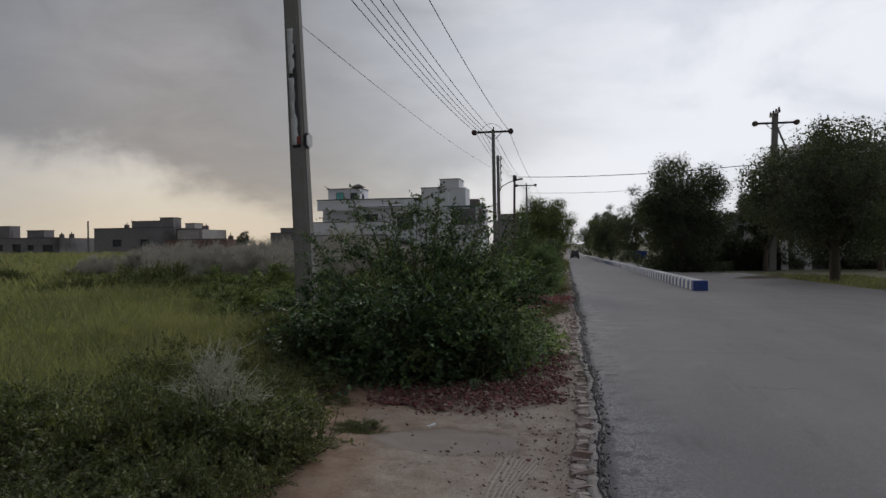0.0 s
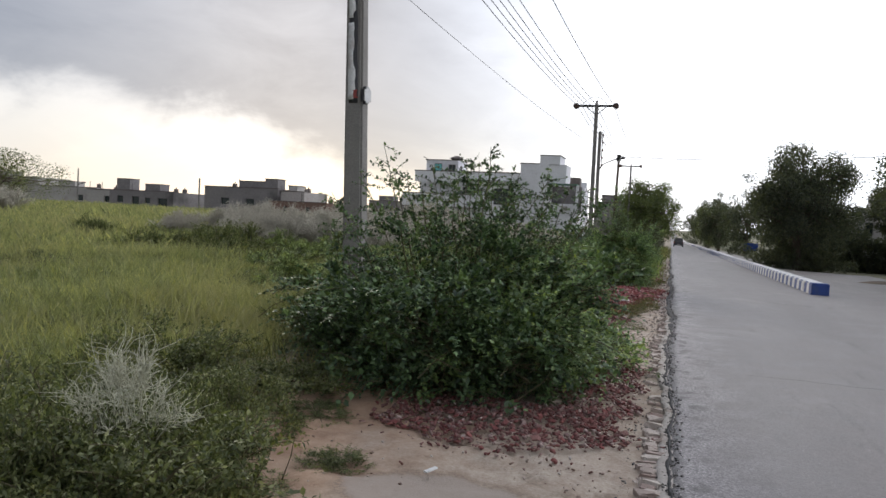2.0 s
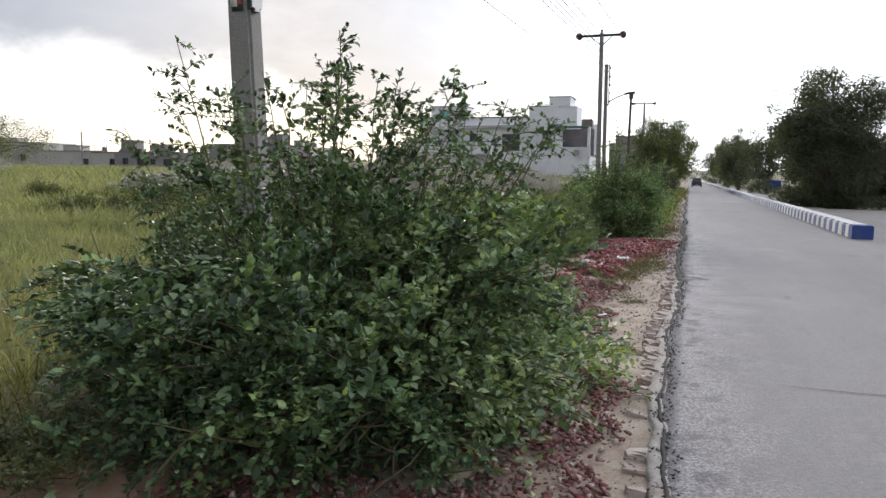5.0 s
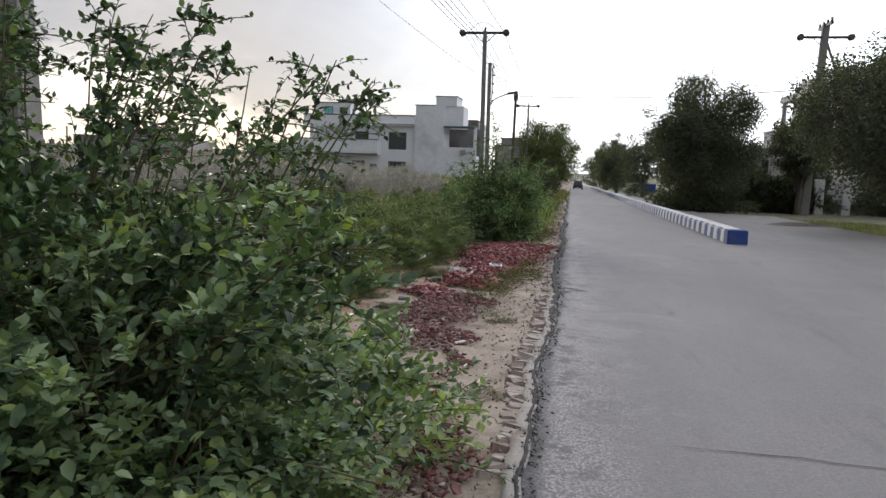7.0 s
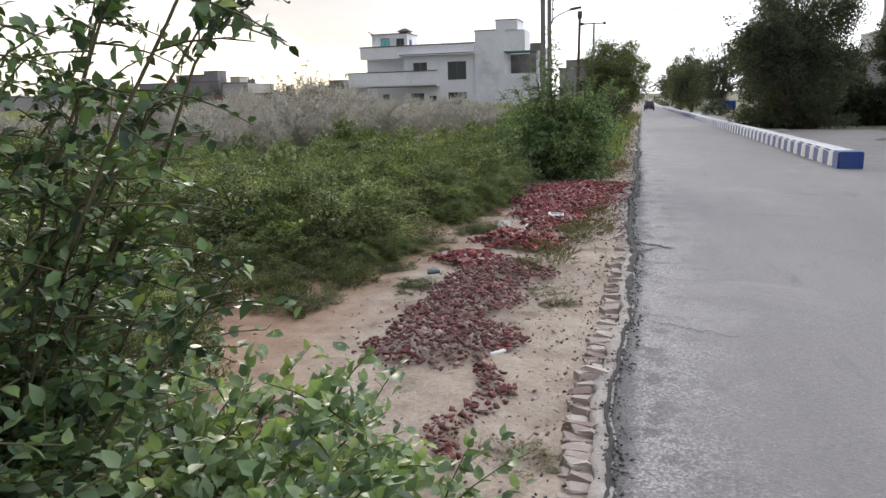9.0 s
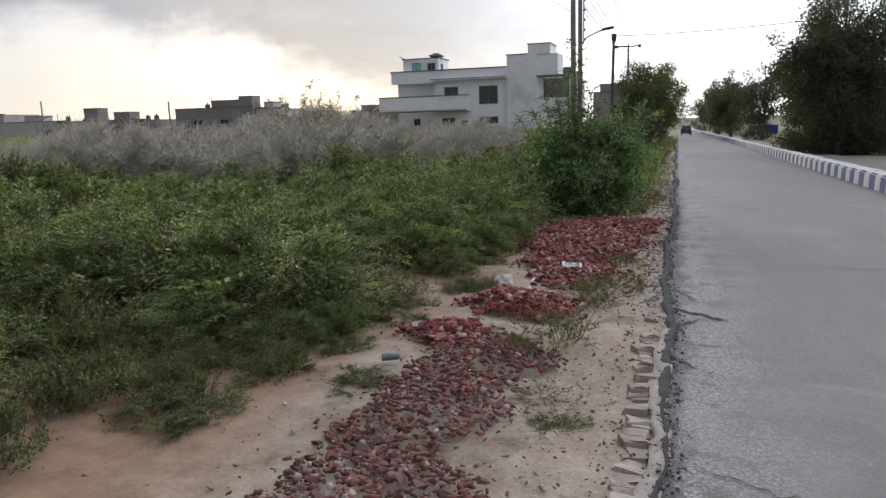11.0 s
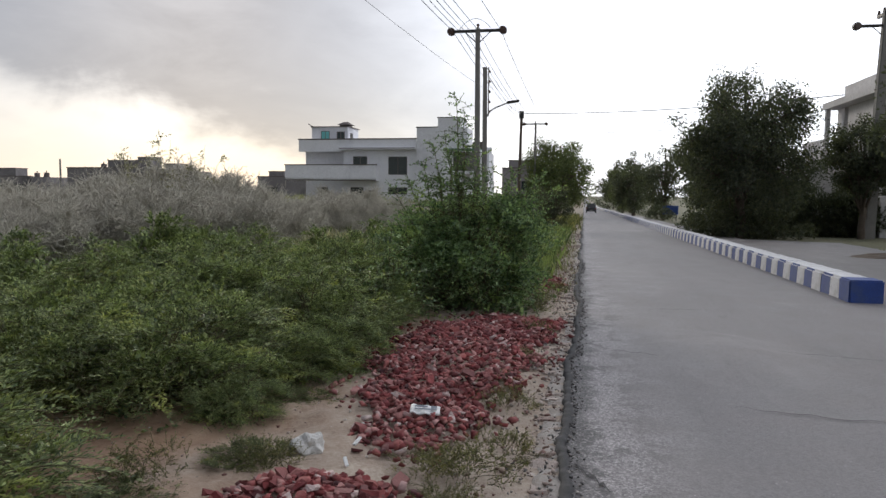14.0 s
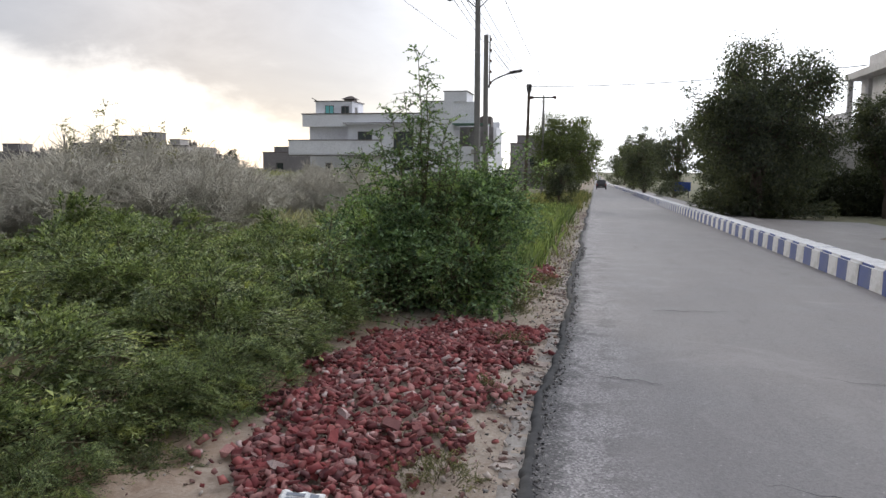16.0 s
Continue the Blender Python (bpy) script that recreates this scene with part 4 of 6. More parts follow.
def dry_shrub(label, at, radii, seed, count=900, mat=None, thick=0.004, group="", name="dry_shrub", low=0.3):
    """A leafless, very twiggy bush."""
    rng = np.random.default_rng(seed)
    top = thing(name, label, "dry shrub", at, 0, group)
    rx, ry, rz = radii
    paths = []
    main = []
    for i in range(46):
        a, t = rng.uniform(0, 2 * np.pi), rng.uniform(0.15, 1.0)
        tip = np.array([rx * t * np.cos(a), ry * t * np.sin(a), rz * rng.uniform(0.55, 0.95) * (1 - 0.35 * t * t)])
        foot = np.array([rng.normal(0, 0.08), rng.normal(0, 0.08), 0])
        k = np.linspace(0, 1, 6)[:, None]
        line = foot + (tip - foot) * k + np.array([0, 0, 0.12 * rz]) * np.sin(np.pi * k) + rng.normal(0, 0.015, (6, 3)) * rz
        main.append(line)
        paths.append((line, np.linspace(thick * 2.6, thick, 6)))
    n = count
    pick, s = rng.integers(0, len(main), n), rng.uniform(low, 1.0, n)
    M = np.array(main)
    i0 = np.clip((s * 5).astype(int), 0, 4)
    fr = (s * 5 - i0)[:, None]
    b = M[pick, i0] * (1 - fr) + M[pick, i0 + 1] * fr
    d = unit(b * [0.7, 0.7, 0.3] / max(rx, 0.1) + rng.normal(0, 0.6, (n, 3)) + [0, 0, 0.45])
    L = rng.uniform(0.06, 0.26, (n, 1)) * rz
    side = np.cross(d, unit(rng.normal(size=(n, 3))))
    p1 = b + d * L * 0.45 + side * L * 0.16
    p2 = b + d * L * 0.8 + side * L * 0.10 - [0, 0, 0.02 * rz]
    p3 = b + d * L - side * L * 0.12 - [0, 0, 0.05 * rz] * rng.uniform(0, 1, (n, 1))
    paths += [((b[i], p1[i], p2[i], p3[i]), (thick, thick * 0.8, thick * 0.6, thick * 0.35)) for i in range(n)]
    for q in paths[:12]:
        part("stem", quick_mesh("stem", *tube_arrays([q], 4)), mat or M_DRY, top)
    part("twig_mass", quick_mesh("twig_mass", *tube_arrays(paths[12:], 3)), mat or M_DRY, top, kind="stuff")
    return top


def tree(label, at, height, radius, seed, mat, clumps=70, per=150, leaf=0.17, low=0.12, lean=(0, 0), name="tree", squash=1.0):
    rng = np.random.default_rng(seed)
    foot_z = float(ground_height(at[0], at[1]))
    top = thing(name, label, "tree", (at[0], at[1], foot_z), 0, "roadside trees")
    h = height - foot_z
    k = np.linspace(0, 1, 7)[:, None]
    trunk_tip = np.array([lean[0], lean[1], 0.62 * h])
    trunk = trunk_tip * k + rng.normal(0, 0.05, (7, 3)) * np.sin(np.pi * k)
    paths = [(trunk, np.linspace(0.03 * h, 0.012 * h, 7))]
    # clump centres in a lumpy crown that comes low at the sides
    u = unit(rng.normal(size=(clumps, 3)))
    q = rng.uniform(0.08, 1.0, clumps) ** 0.45
    bul = np.array([1 + 0.24 * noise.noise((1.7 * a + seed, 1.7 * b, 1.7 * c)) for a, b, c in u])
    mid, half = h * (0.5 + low / 2), h * (0.5 - low / 2)
    c = u * (q * bul)[:, None] * [radius * 0.90, radius * 0.90 * squash, half * 0.96] + [lean[0], lean[1], mid]
    c[:, 2] = np.clip(c[:, 2], low * h, h * 1.02)
    limbs = []
    for i in range(0, clumps, 2):
        s = rng.uniform(0.25, 1.0)
        foot = trunk_tip * s
        kk = np.linspace(0, 1, 5)[:, None]
        line = foot + (c[i] - foot) * kk + np.array([0, 0, 0.06 * h]) * np.sin(np.pi * kk)
        limbs.append((line, np.linspace(0.010 * h, 0.0025 * h, 5)))
    # close clumps of fine leaves, each a rounded ball, fuller on the outside
    n = clumps * per
    cc = np.repeat(c, per, 0)
    uu = unit(rng.normal(size=(n, 3)))
    size = np.repeat(radius * rng.uniform(0.15, 0.27, (clumps, 1)), per, 0)
    pos = cc + uu * size * rng.uniform(0.0, 1.0, (n, 1)) ** 0.45 * [1, 1, 0.8] + rng.normal(0, 0.018 * radius, (n, 3))
    pos[:, 2] = np.maximum(pos[:, 2], 0.05)
    d = unit(uu * 0.5 + unit(rng.normal(size=(n, 3))) + [0, 0, -0.15])
    v, f = leaf_arrays(pos, d, unit(rng.normal(0, 0.6, (n, 3)) + uu * 0.6 + [0, 0, 0.5]), leaf * rng.uniform(0.45, 0.8, n), 0.95, simple=True)
    part("crown", quick_mesh("crown", v, f), mat, top)
    part("trunk", quick_mesh("trunk", *tube_arrays(paths, 9)), M_BARK, top)
    for q in limbs[:8]:
        part("limb", quick_mesh("limb", *tube_arrays([q], 6)), M_BARK, top)
    part("branchwork", quick_mesh("branchwork", *tube_arrays(limbs[8:], 4)), M_BARK, top, kind="stuff")
    return top


def grass_stuff(name, label, boxes, seed, mat, slim=1.0):
    """Blades of grass over patches (x0, x1, y0, y1, count, height)."""
    rng = np.random.default_rng(seed)
    V, F, base = [], [], 0
    for x0, x1, y0, y1, count, h in boxes:
        tuft = max(1, count // 7)
        cx, cy = rng.uniform(x0, x1, tuft), rng.uniform(y0, y1, tuft)
        dens = np.array([noise.noise((a * 0.35, b * 0.35, seed)) for a, b in zip(cx, cy)])
        hh = h * (1 + 0.55 * dens) * rng.uniform(0.6, 1.25, tuft)
        sp = 0.10 * max(1.0, h / 0.35) * (1 + (y0 > 20))
        p = np.stack([np.repeat(cx, 7) + rng.normal(0, sp, tuft * 7), np.repeat(cy, 7) + rng.normal(0, sp, tuft * 7)], 1)
        z = ground_height(p[:, 0], p[:, 1]) - 0.02
        L = np.repeat(hh, 7) * rng.uniform(0.6, 1.15, tuft * 7)
        lean = rng.normal(0, 0.42 if y0 < 12 else 0.27, (len(p), 2))
        w = np.clip(0.0035 + 0.00055 * (p[:, 1] - 4), 0.0035, 0.08) * slim * rng.uniform(0.6, 1.3, len(p))
        a = rng.uniform(0, np.pi, len(p))
        sx, sy = np.cos(a) * w, np.sin(a) * w
        foot = np.stack([p[:, 0], p[:, 1], z], 1)
        mid = foot + np.stack([lean[:, 0] * 0.35 * L, lean[:, 1] * 0.35 * L, 0.55 * L], 1)
        tip = foot + np.stack([lean[:, 0] * L, lean[:, 1] * L, L * 0.97], 1)
        off = np.stack([sx, sy, np.zeros(len(p))], 1) * np.minimum(1.0, 0.055 * L / w)[:, None]
        v = np.stack([foot - off, foot + off, mid + off * 0.8, mid - off * 0.8, tip], 1).reshape(-1, 3)
        i = base + 5 * np.arange(len(p))[:, None]
        F.append(np.concatenate([i + [0, 1, 2], i + [0, 2, 3], i + [3, 2, 4]], 0) if y0 < 12 else np.concatenate([i + [0, 1, 2], i + [0, 2, 4]], 0))
        V.append(v)
        base += len(v)
    ob = part(name, quick_mesh(name, np.concatenate(V), np.concatenate(F)), mat)
    return tagged(ob, label, "grass", kind="stuff")


# ---- buildings ----
def window(parent, x0, x1, y, z0, z1, axis="y", sill=True, glass=None):
    """A window in a wall that faces -y (or +x with axis 'x'): frame, panes, sill."""
    w, h, t = x1 - x0, z1 - z0, 0.07

    def slab(a0, a1, d0, d1, c0, c1):
        return box(a0, a1, y - d1, y - d0, c0, c1) if axis == "y" else box(y + d0, y + d1, a0, a1, c0, c1)
    bm = slab(x0, x1, -0.03, 0.05, z1 - t, z1)
    for s in ((x0, x1, z0, z0 + t), (x0, x0 + t, z0 + t, z1 - t), (x1 - t, x1, z0 + t, z1 - t), ((x0 + x1) / 2 - t / 2, (x0 + x1) / 2 + t / 2, z0 + t, z1 - t)):
        tmp = slab(s[0], s[1], -0.03, 0.05, s[2], s[3])
        me = bpy.data.meshes.new("tmp")
        tmp.to_mesh(me)
        tmp.free()
        bm.from_mesh(me)
        bpy.data.meshes.remove(me)
    win = part("window", bm, M_CAP, parent, "dark framed window")
    part("pane", slab(x0 + t, (x0 + x1) / 2 - t / 2, -0.02, 0.01, z0 + t, z1 - t), glass or M_GLASS, win)
    part("pane", slab((x0 + x1) / 2 + t / 2, x1 - t, -0.02, 0.01, z0 + t, z1 - t), glass or M_GLASS, win)
    if sill:
        part("sill", slab(x0 - 0.1, x1 + 0.1, 0.0, 0.14, z0 - 0.09, z0), M_WALL, win)
    return win


def with_holes(x0, x1, z0, z1, y0, y1, holes):
    """A wall along x from y0 to y1 thick with real openings (a, b, c, d)."""
    xs = sorted({x0, x1, *[v for h in holes for v in h[:2]]})
    zs = sorted({z0, z1, *[v for h in holes for v in h[2:]]})
    bm = bmesh.new()
    for a, b in zip(xs, xs[1:]):
        for c, d in zip(zs, zs[1:]):
            if not any(h[0] <= a and b <= h[1] and h[2] <= c and d <= h[3] for h in holes):
                box(a, b, y0, y1, c, d, bm=bm)
    bmesh.ops.remove_doubles(bm, verts=bm.verts[:], dist=0.001)
    return bm


def white_house():
    ho = thing("house", "two-storey white rendered house with flat roof and long balcony", "house", (0, 0, 0))
    Y = 102.0
    upper = [(-29.3, -27.4, 4.8, 6.15), (-24.6, -22.1, 3.8, 6.12)]
    lower = [(-29.7, -27.9, 1.0, 2.2), (-27.2, -26.2, 1.0, 1.8), (-34.4, -33.4, 1.3, 2.2), (-24.6, -22.1, 1.3, 2.2)]
    part("front_wall", with_holes(-30.6, -20.8, 0, 8.1, Y, Y + 0.3, upper + lower[:2] + lower[3:]), M_WALL, ho)
    part("recessed_wall", with_holes(-36.5, -30.6, 0, 8.1, Y + 1.8, Y + 2.1, [lower[2]]), M_WALL, ho)
    part("side_wall", box(-36.5, -36.2, Y + 2.1, Y + 13, 0, 8.1), M_WALL, ho)
    part("side_wall", box(-30.6, -30.3, Y + 0.3, Y + 1.8, 0, 8.1), M_WALL, ho)
    part("rear_wall", box(-36.5, -13.0, Y + 13, Y + 13.3, 0, 8.1), M_WALL, ho)
    part("plinth", box(-36.45, -12.6, Y + 0.05, Y + 12.9, -2.2, -0.003), M_GREYWALL, ho)
    part("roof", box(-36.6, -20.8, Y - 0.3, Y + 13.2, 6.95, 7.25), M_WALL, ho)
    part("parapet", box(-36.6, -20.9, Y - 0.3, Y - 0.1, 7.25, 8.28), M_WALL, ho)
    part("parapet_cap", box(-36.7, -20.85, Y - 0.36, Y - 0.04, 8.28, 8.42), M_CAP, ho, "dark coping")
    part("fascia", box(-36.6, -30.6, Y - 0.3, Y - 0.1, 6.75, 6.95), M_WALL, ho)
    part("canopy", box(-30.9, -20.9, Y - 0.9, Y - 0.305, 6.98, 7.16), M_WALL, ho)
    part("canopy_edge", box(-30.9, -20.9, Y - 0.93, Y - 0.905, 7.1, 7.2), M_CAP, ho, "dark drip edge")
    balcony = part("balcony", box(-37.9, -25.7, Y - 1.6, Y - 0.01, 3.0, 3.25), M_WALL, ho)
    part("parapet", box(-37.9, -25.7, Y - 1.75, Y - 1.55, 3.25, 4.95), M_WALL, balcony)
    part("parapet", box(-37.95, -37.75, Y - 1.55, Y + 1.7, 3.25, 4.95), M_WALL, balcony)
    part("parapet", box(-25.9, -25.7, Y - 1.55, Y - 0.02, 3.25, 4.95), M_WALL, balcony)
    part("coping", box(-38.0, -25.6, Y - 1.8, Y - 1.5, 4.95, 5.07), M_CAP, balcony, "dark coping")
    part("drip_edge", box(-37.95, -25.65, Y - 1.8, Y - 1.755, 3.0, 3.12), M_CAP, balcony, "dark drip edge")
    for a in upper:
        window(ho, *a[:2], Y + 0.1, *a[2:])
    for a in (lower[0], lower[1], lower[3]):
        window(ho, *a[:2], Y + 0.1, *a[2:])
    window(ho, *lower[2][:2], Y + 1.95, *lower[2][2:])
    # roof room with a hipped vent cap
    room = part("roof_room", box(-35.7, -30.7, Y + 2.0, Y + 6.5, 7.25, 10.1), M_WALL, ho)
    part("coping", box(-35.85, -30.55, Y + 1.85, Y + 6.6, 10.1, 10.2), M_CAP, room, "dark coping")
    window(room, -34.4, -33.2, Y + 2.0, 8.5, 9.6, glass=M_TEAL)
    window(room, -32.2, -31.1, Y + 2.0, 8.4, 9.5)
    window(room, Y + 3.0, Y + 4.0, -30.7, 8.4, 9.4, axis="x", sill=False)
    bm = box(-31.9, -30.6, Y + 2.4, Y + 3.6, 10.2, 10.42)
    bmesh.ops.create_cone(bm, cap_ends=True, segments=4, radius1=1.35, radius2=0.3, depth=0.42, matrix=pose(-31.25, Y + 3.0, 10.63, 0, 0, 45))
    part("vent_cap", bm, M_CAP, room, "dark hipped cap")
    part("mast", rod((-35.6, Y + 2.2, 10.2), (-36.3, Y + 2.2, 10.6), 0.05), M_STEEL, room)
    # stair tower in two steps
    tower = part("tower", box(-20.8, -16.9, Y - 0.4, Y + 4.5, 0, 9.7), M_WALL, ho)
    part("coping", box(-20.9, -18.1, Y - 0.46, Y + 4.6, 9.7, 9.82), M_CAP, tower, "dark coping")
    part("upper_tower", box(-18.1, -15.3, Y - 0.3, Y + 4.4, 9.703, 10.9), M_WALL, tower)
    part("tower_block", box(-16.9, -14.4, Y - 0.1, Y + 4.4, 7.05, 9.70), M_WALL, tower)
    part("coping", box(-18.2, -15.2, Y - 0.36, Y + 4.5, 10.9, 11.0), M_CAP, tower, "dark coping")
    part("awning", box(-16.9, -12.7, Y - 1.2, Y + 2.0, 6.9, 7.04), M_GREENROOF, ho, "dull green awning")
    # open corner porch beside the tower
    part("porch_parapet", box(-16.898, -12.5, Y - 0.35, Y - 0.1, 3.2, 4.3), M_WALL, ho)
    part("porch_floor", box(-16.898, -12.5, Y - 0.35, Y + 12.9, 2.9, 3.2), M_WALL, ho)
    part("porch_back_wall", box(-16.898, -12.6, Y + 4.0, Y + 4.3, 3.2, 6.9), M_GREYWALL, ho)
    part("porch_pillar", box(-12.95, -12.6, Y - 0.1, Y + 0.25, 4.3, 6.9), M_WALL, ho)
    part("lower_wall", box(-16.898, -12.55, Y - 0.3, Y - 0.05, 0, 2.9), M_WALL, ho)
    part("lower_side_wall", box(-12.85, -12.55, Y - 0.05, Y + 13, 0, 2.9), M_WALL, ho)
    part("rear_block", box(-16.0, -12.6, Y + 7, Y + 12.5, 3.2, 7.0), M_WALL, ho)
    part("water_tank", box(-14.9, -13.4, Y + 7.5, Y + 9.5, 7.0, 8.5, 0.1), M_CAP, ho, "dark roof tank")
    part("air_conditioner", box(-14.6, -13.9, Y - 0.75, Y - 0.36, 3.35, 3.95, 0.03), M_PALEWALL, ho)
    return ho


def flat_house(label, x0, x1, y, depth, h, mat, extras=(), wins=(), name="house"):
    """A plain far house: walls, coping, roof rooms (a, b, h) and windows (a, b, c, d)."""
    ho = thing(name, label, "house", (x0, y, 0), group="far houses")
    off = (x0, y)

    def local(bm):
        bmesh.ops.translate(bm, verts=bm.verts[:], vec=(-off[0], -off[1], 0))
        return bm
    part("wall", local(with_holes(x0, x1, 0, h, y, y + 0.3, list(wins))), mat, ho)
    part("body", local(box(x0 + 0.001, x1 - 0.001, y + 0.6, y + depth, 0, h - 0.2)), mat, ho)
    part("plinth", local(box(x0 + 0.05, x1 - 0.05, y + 0.05, y + depth, -2.0, -0.003)), mat, ho)
    part("side_wall", local(box(x0, x0 + 0.3, y + 0.3, y + depth, 0, h)), mat, ho)
    part("side_wall", local(box(x1 - 0.3, x1, y + 0.3, y + depth, 0, h)), mat, ho)
    part("coping", local(box(x0 - 0.1, x1 + 0.1, y - 0.1, y + 0.4, h, h + 0.15)), M_CAP, ho)
    for a, b, c in extras:
        part("roof_room", local(box(a, b, y + 1.5, y + 4.5, h - 0.2, c)), mat, ho)
        part("coping", local(box(a - 0.1, b + 0.1, y + 1.4, y + 4.6, c, c + 0.12)), M_CAP, ho)
    r = random.Random(int(abs(x0) * 7))
    for _ in range(2):
        tx, ty = r.uniform(x0 + 1.5, x1 - 1.5), y + r.uniform(5, depth - 1.5)
        bm = rod((tx, ty, h - 0.2), (tx, ty, h + r.uniform(0.7, 1.2)), 0.55, 0.5, 12)
        rod((tx, ty, h + 0.2), (tx, ty, h + 1.35), 0.12, 0.1, 8, bm)
        part("water_tank", local(bm), M_CAP, ho, "dark round roof tank")
        mx = r.uniform(x0 + 1, x1 - 1)
        part("roof_mast", local(rod((mx, y + 2, h - 0.2), (mx, y + 2, h + r.uniform(1.0, 2.0)), 0.06)), M_STEEL, ho)
    for a, b, c, d in wins:
        part("window", local(box(a + 0.02, b - 0.02, y + 0.35, y + 0.42, c + 0.02, d - 0.02)), M_GLASS, ho)
    return ho


def right_house():
    """Seen along its long side, which faces the road."""
    ho = thing("house", "two-storey beige house with overhanging upper floor", "house", (15.0, 50, 0.15))

    def p(name, mat, parent, *b, label=""):
        bm = box(*b)
        bmesh.ops.translate(bm, verts=bm.verts[:], vec=(-14.4, -50, 0))
        return part(name, bm, mat, parent, label)
    p("plinth", M_GREYWALL, ho, 15.25, 24, 52.1, 60.9, -1.2, 0.0)
    p("lower_wall", M_BEIGE, ho, 15.2, 15.5, 52, 61, 0.003, 3.5)
    p("lower_front_wall", M_BEIGE, ho, 15.5, 24, 52, 52.3, 0.003, 3.5)
    p("lower_core", M_GREYWALL, ho, 15.7, 24, 52.5, 61, 0.003, 3.4)
    p("floor_slab", M_BEIGE, ho, 14.3, 24, 51.2, 61.4, 3.5, 3.85)
    p("upper_wall", M_BEIGE, ho, 14.45, 14.75, 52, 59.4, 3.85, 6.6)
    p("upper_wall", M_BEIGE, ho, 14.45, 14.75, 60.0, 61.2, 3.85, 6.6)
    p("upper_front_wall", M_BEIGE, ho, 14.75, 24, 52, 52.3, 3.85, 6.6)
    p("upper_core", M_GREYWALL, ho, 15.2, 24, 52.5, 60.2, 3.85, 6.5)
    p("pillar", M_BEIGE, ho, 13.75, 14.0, 61.0, 61.25, 3.85, 6.6)
    p("eave", M_BEIGE, ho, 13.65, 24, 51.2, 61.5, 6.6, 6.98)
    p("roof_parapet", M_BEIGE, ho, 14.45, 20, 52.2, 60.2, 6.98, 7.85)
    p("balcony_slab", M_BEIGE, ho, 13.3, 14.29, 59.8, 64.0, 3.55, 3.85)
    p("balcony_rail", M_BEIGE, ho, 13.3, 13.42, 59.8, 64.0, 4.62, 4.75)
    for i in range(14):
        p("baluster", M_BEIGE, ho, 13.33, 13.39, 59.9 + i * 0.3, 59.98 + i * 0.3, 3.85, 4.62)
    p("rear_plinth", M_GREYWALL, ho, 12.85, 24, 64.1, 71.9, -1.2, 0.0)
    p("rear_wing", M_BEIGE, ho, 12.8, 24, 64.05, 72.0, 0.003, 3.5)
    p("rear_parapet", M_BEIGE, ho, 12.75, 24, 64.03, 64.25, 3.5, 3.8)
    p("window", M_GLASS, ho, 13.35, 13.85, 64.0, 64.04, 1.7, 2.7, label="dark window")
    p("window", M_GLASS, ho, 14.41, 14.44, 54.0, 55.6, 4.6, 6.0, label="dark window")
    p("window", M_GLASS, ho, 15.16, 15.19, 57.5, 58.8, 1.2, 2.5, label="dark window")
    p("doorway", M_GLASS, ho, 15.16, 15.19, 59.3, 60.0, 0.3, 2.4, label="dark doorway")
    return ho


# ---- poles and lines ----
def square_pole(label, foot, h, w0, w1, lean=(0, 0), turn=0, name="utility_pole"):
    pole = thing(name, label, "utility pole", foot, 0, "roadside poles")
    bm = bmesh.new()
    bmesh.ops.create_cube(bm, size=1)
    rz = Matrix.Rotation(radians(turn), 3, "Z")
    for v in bm.verts:
        t = v.co.z + 0.5
        w = w0 + (w1 - w0) * t
        v.co = rz @ Vector((v.co.x * w, v.co.y * w, -1.8 + (h + 1.8) * t)) + Vector((lean[0] * t, lean[1] * t, 0))
    bmesh.ops.bevel(bm, geom=[e for e in bm.edges if abs(e.verts[0].co.z - e.verts[1].co.z) > 1], offset=0.035, segments=2, affect="EDGES")
    part("shaft", bm, M_CONCRETE, pole)
    return pole


def cross_arm(pole, z, x0, x1, tilt=0.0, mid=0.0, y=0.0, braces=True, drop=0.0):
    arm = part("crossarm", box(x0, x1, y - 0.06, y + 0.06, z - 0.06, z + 0.06, 0.012), M_STEEL, pole)
    if braces:
        for sx in (-1, 1):
            part("brace", rod((mid, y, z - 0.55), (mid + sx * 0.55, y, z - 0.05), 0.022), M_STEEL, pole)
    for x in (x0 + 0.08, x1 - 0.08):
        bm = rod((x, y - 0.16, z), (x, y + 0.16, z), 0.12, 0.12, 10)
        for d in (-0.09, 0.0, 0.09):
            rod((x, y + d - 0.015, z), (x, y + d + 0.015, z), 0.17, 0.17, 10, bm)
        part("insulator", bm, M_CERAMIC, pole, "dark ribbed insulator")
    bm = rod((mid, y, z + 0.05), (mid, y, z + 0.22), 0.06, 0.05, 8)
    rod((mid, y, z + 0.22), (mid, y, z + 0.30), 0.09, 0.05, 8, bm)
    part("insulator", bm, M_CERAMIC, pole, "dark ribbed insulator")
    return arm


def cable(p, q, sag, r=0.011, name="overhead_wire", parent=None):
    k = np.linspace(0, 1, 22)[:, None]
    line = np.array(p) * (1 - k) + np.array(q) * k
    line[:, 2] -= sag * 4 * k[:, 0] * (1 - k[:, 0])
    ob = part(name, quick_mesh(name, *tube_arrays([(line, np.full(22, r))], 5)), M_WIRE, parent)
    if not parent:
        tagged(ob, "thin dark overhead power wire between the poles", "wire", "overhead wires")
    return ob


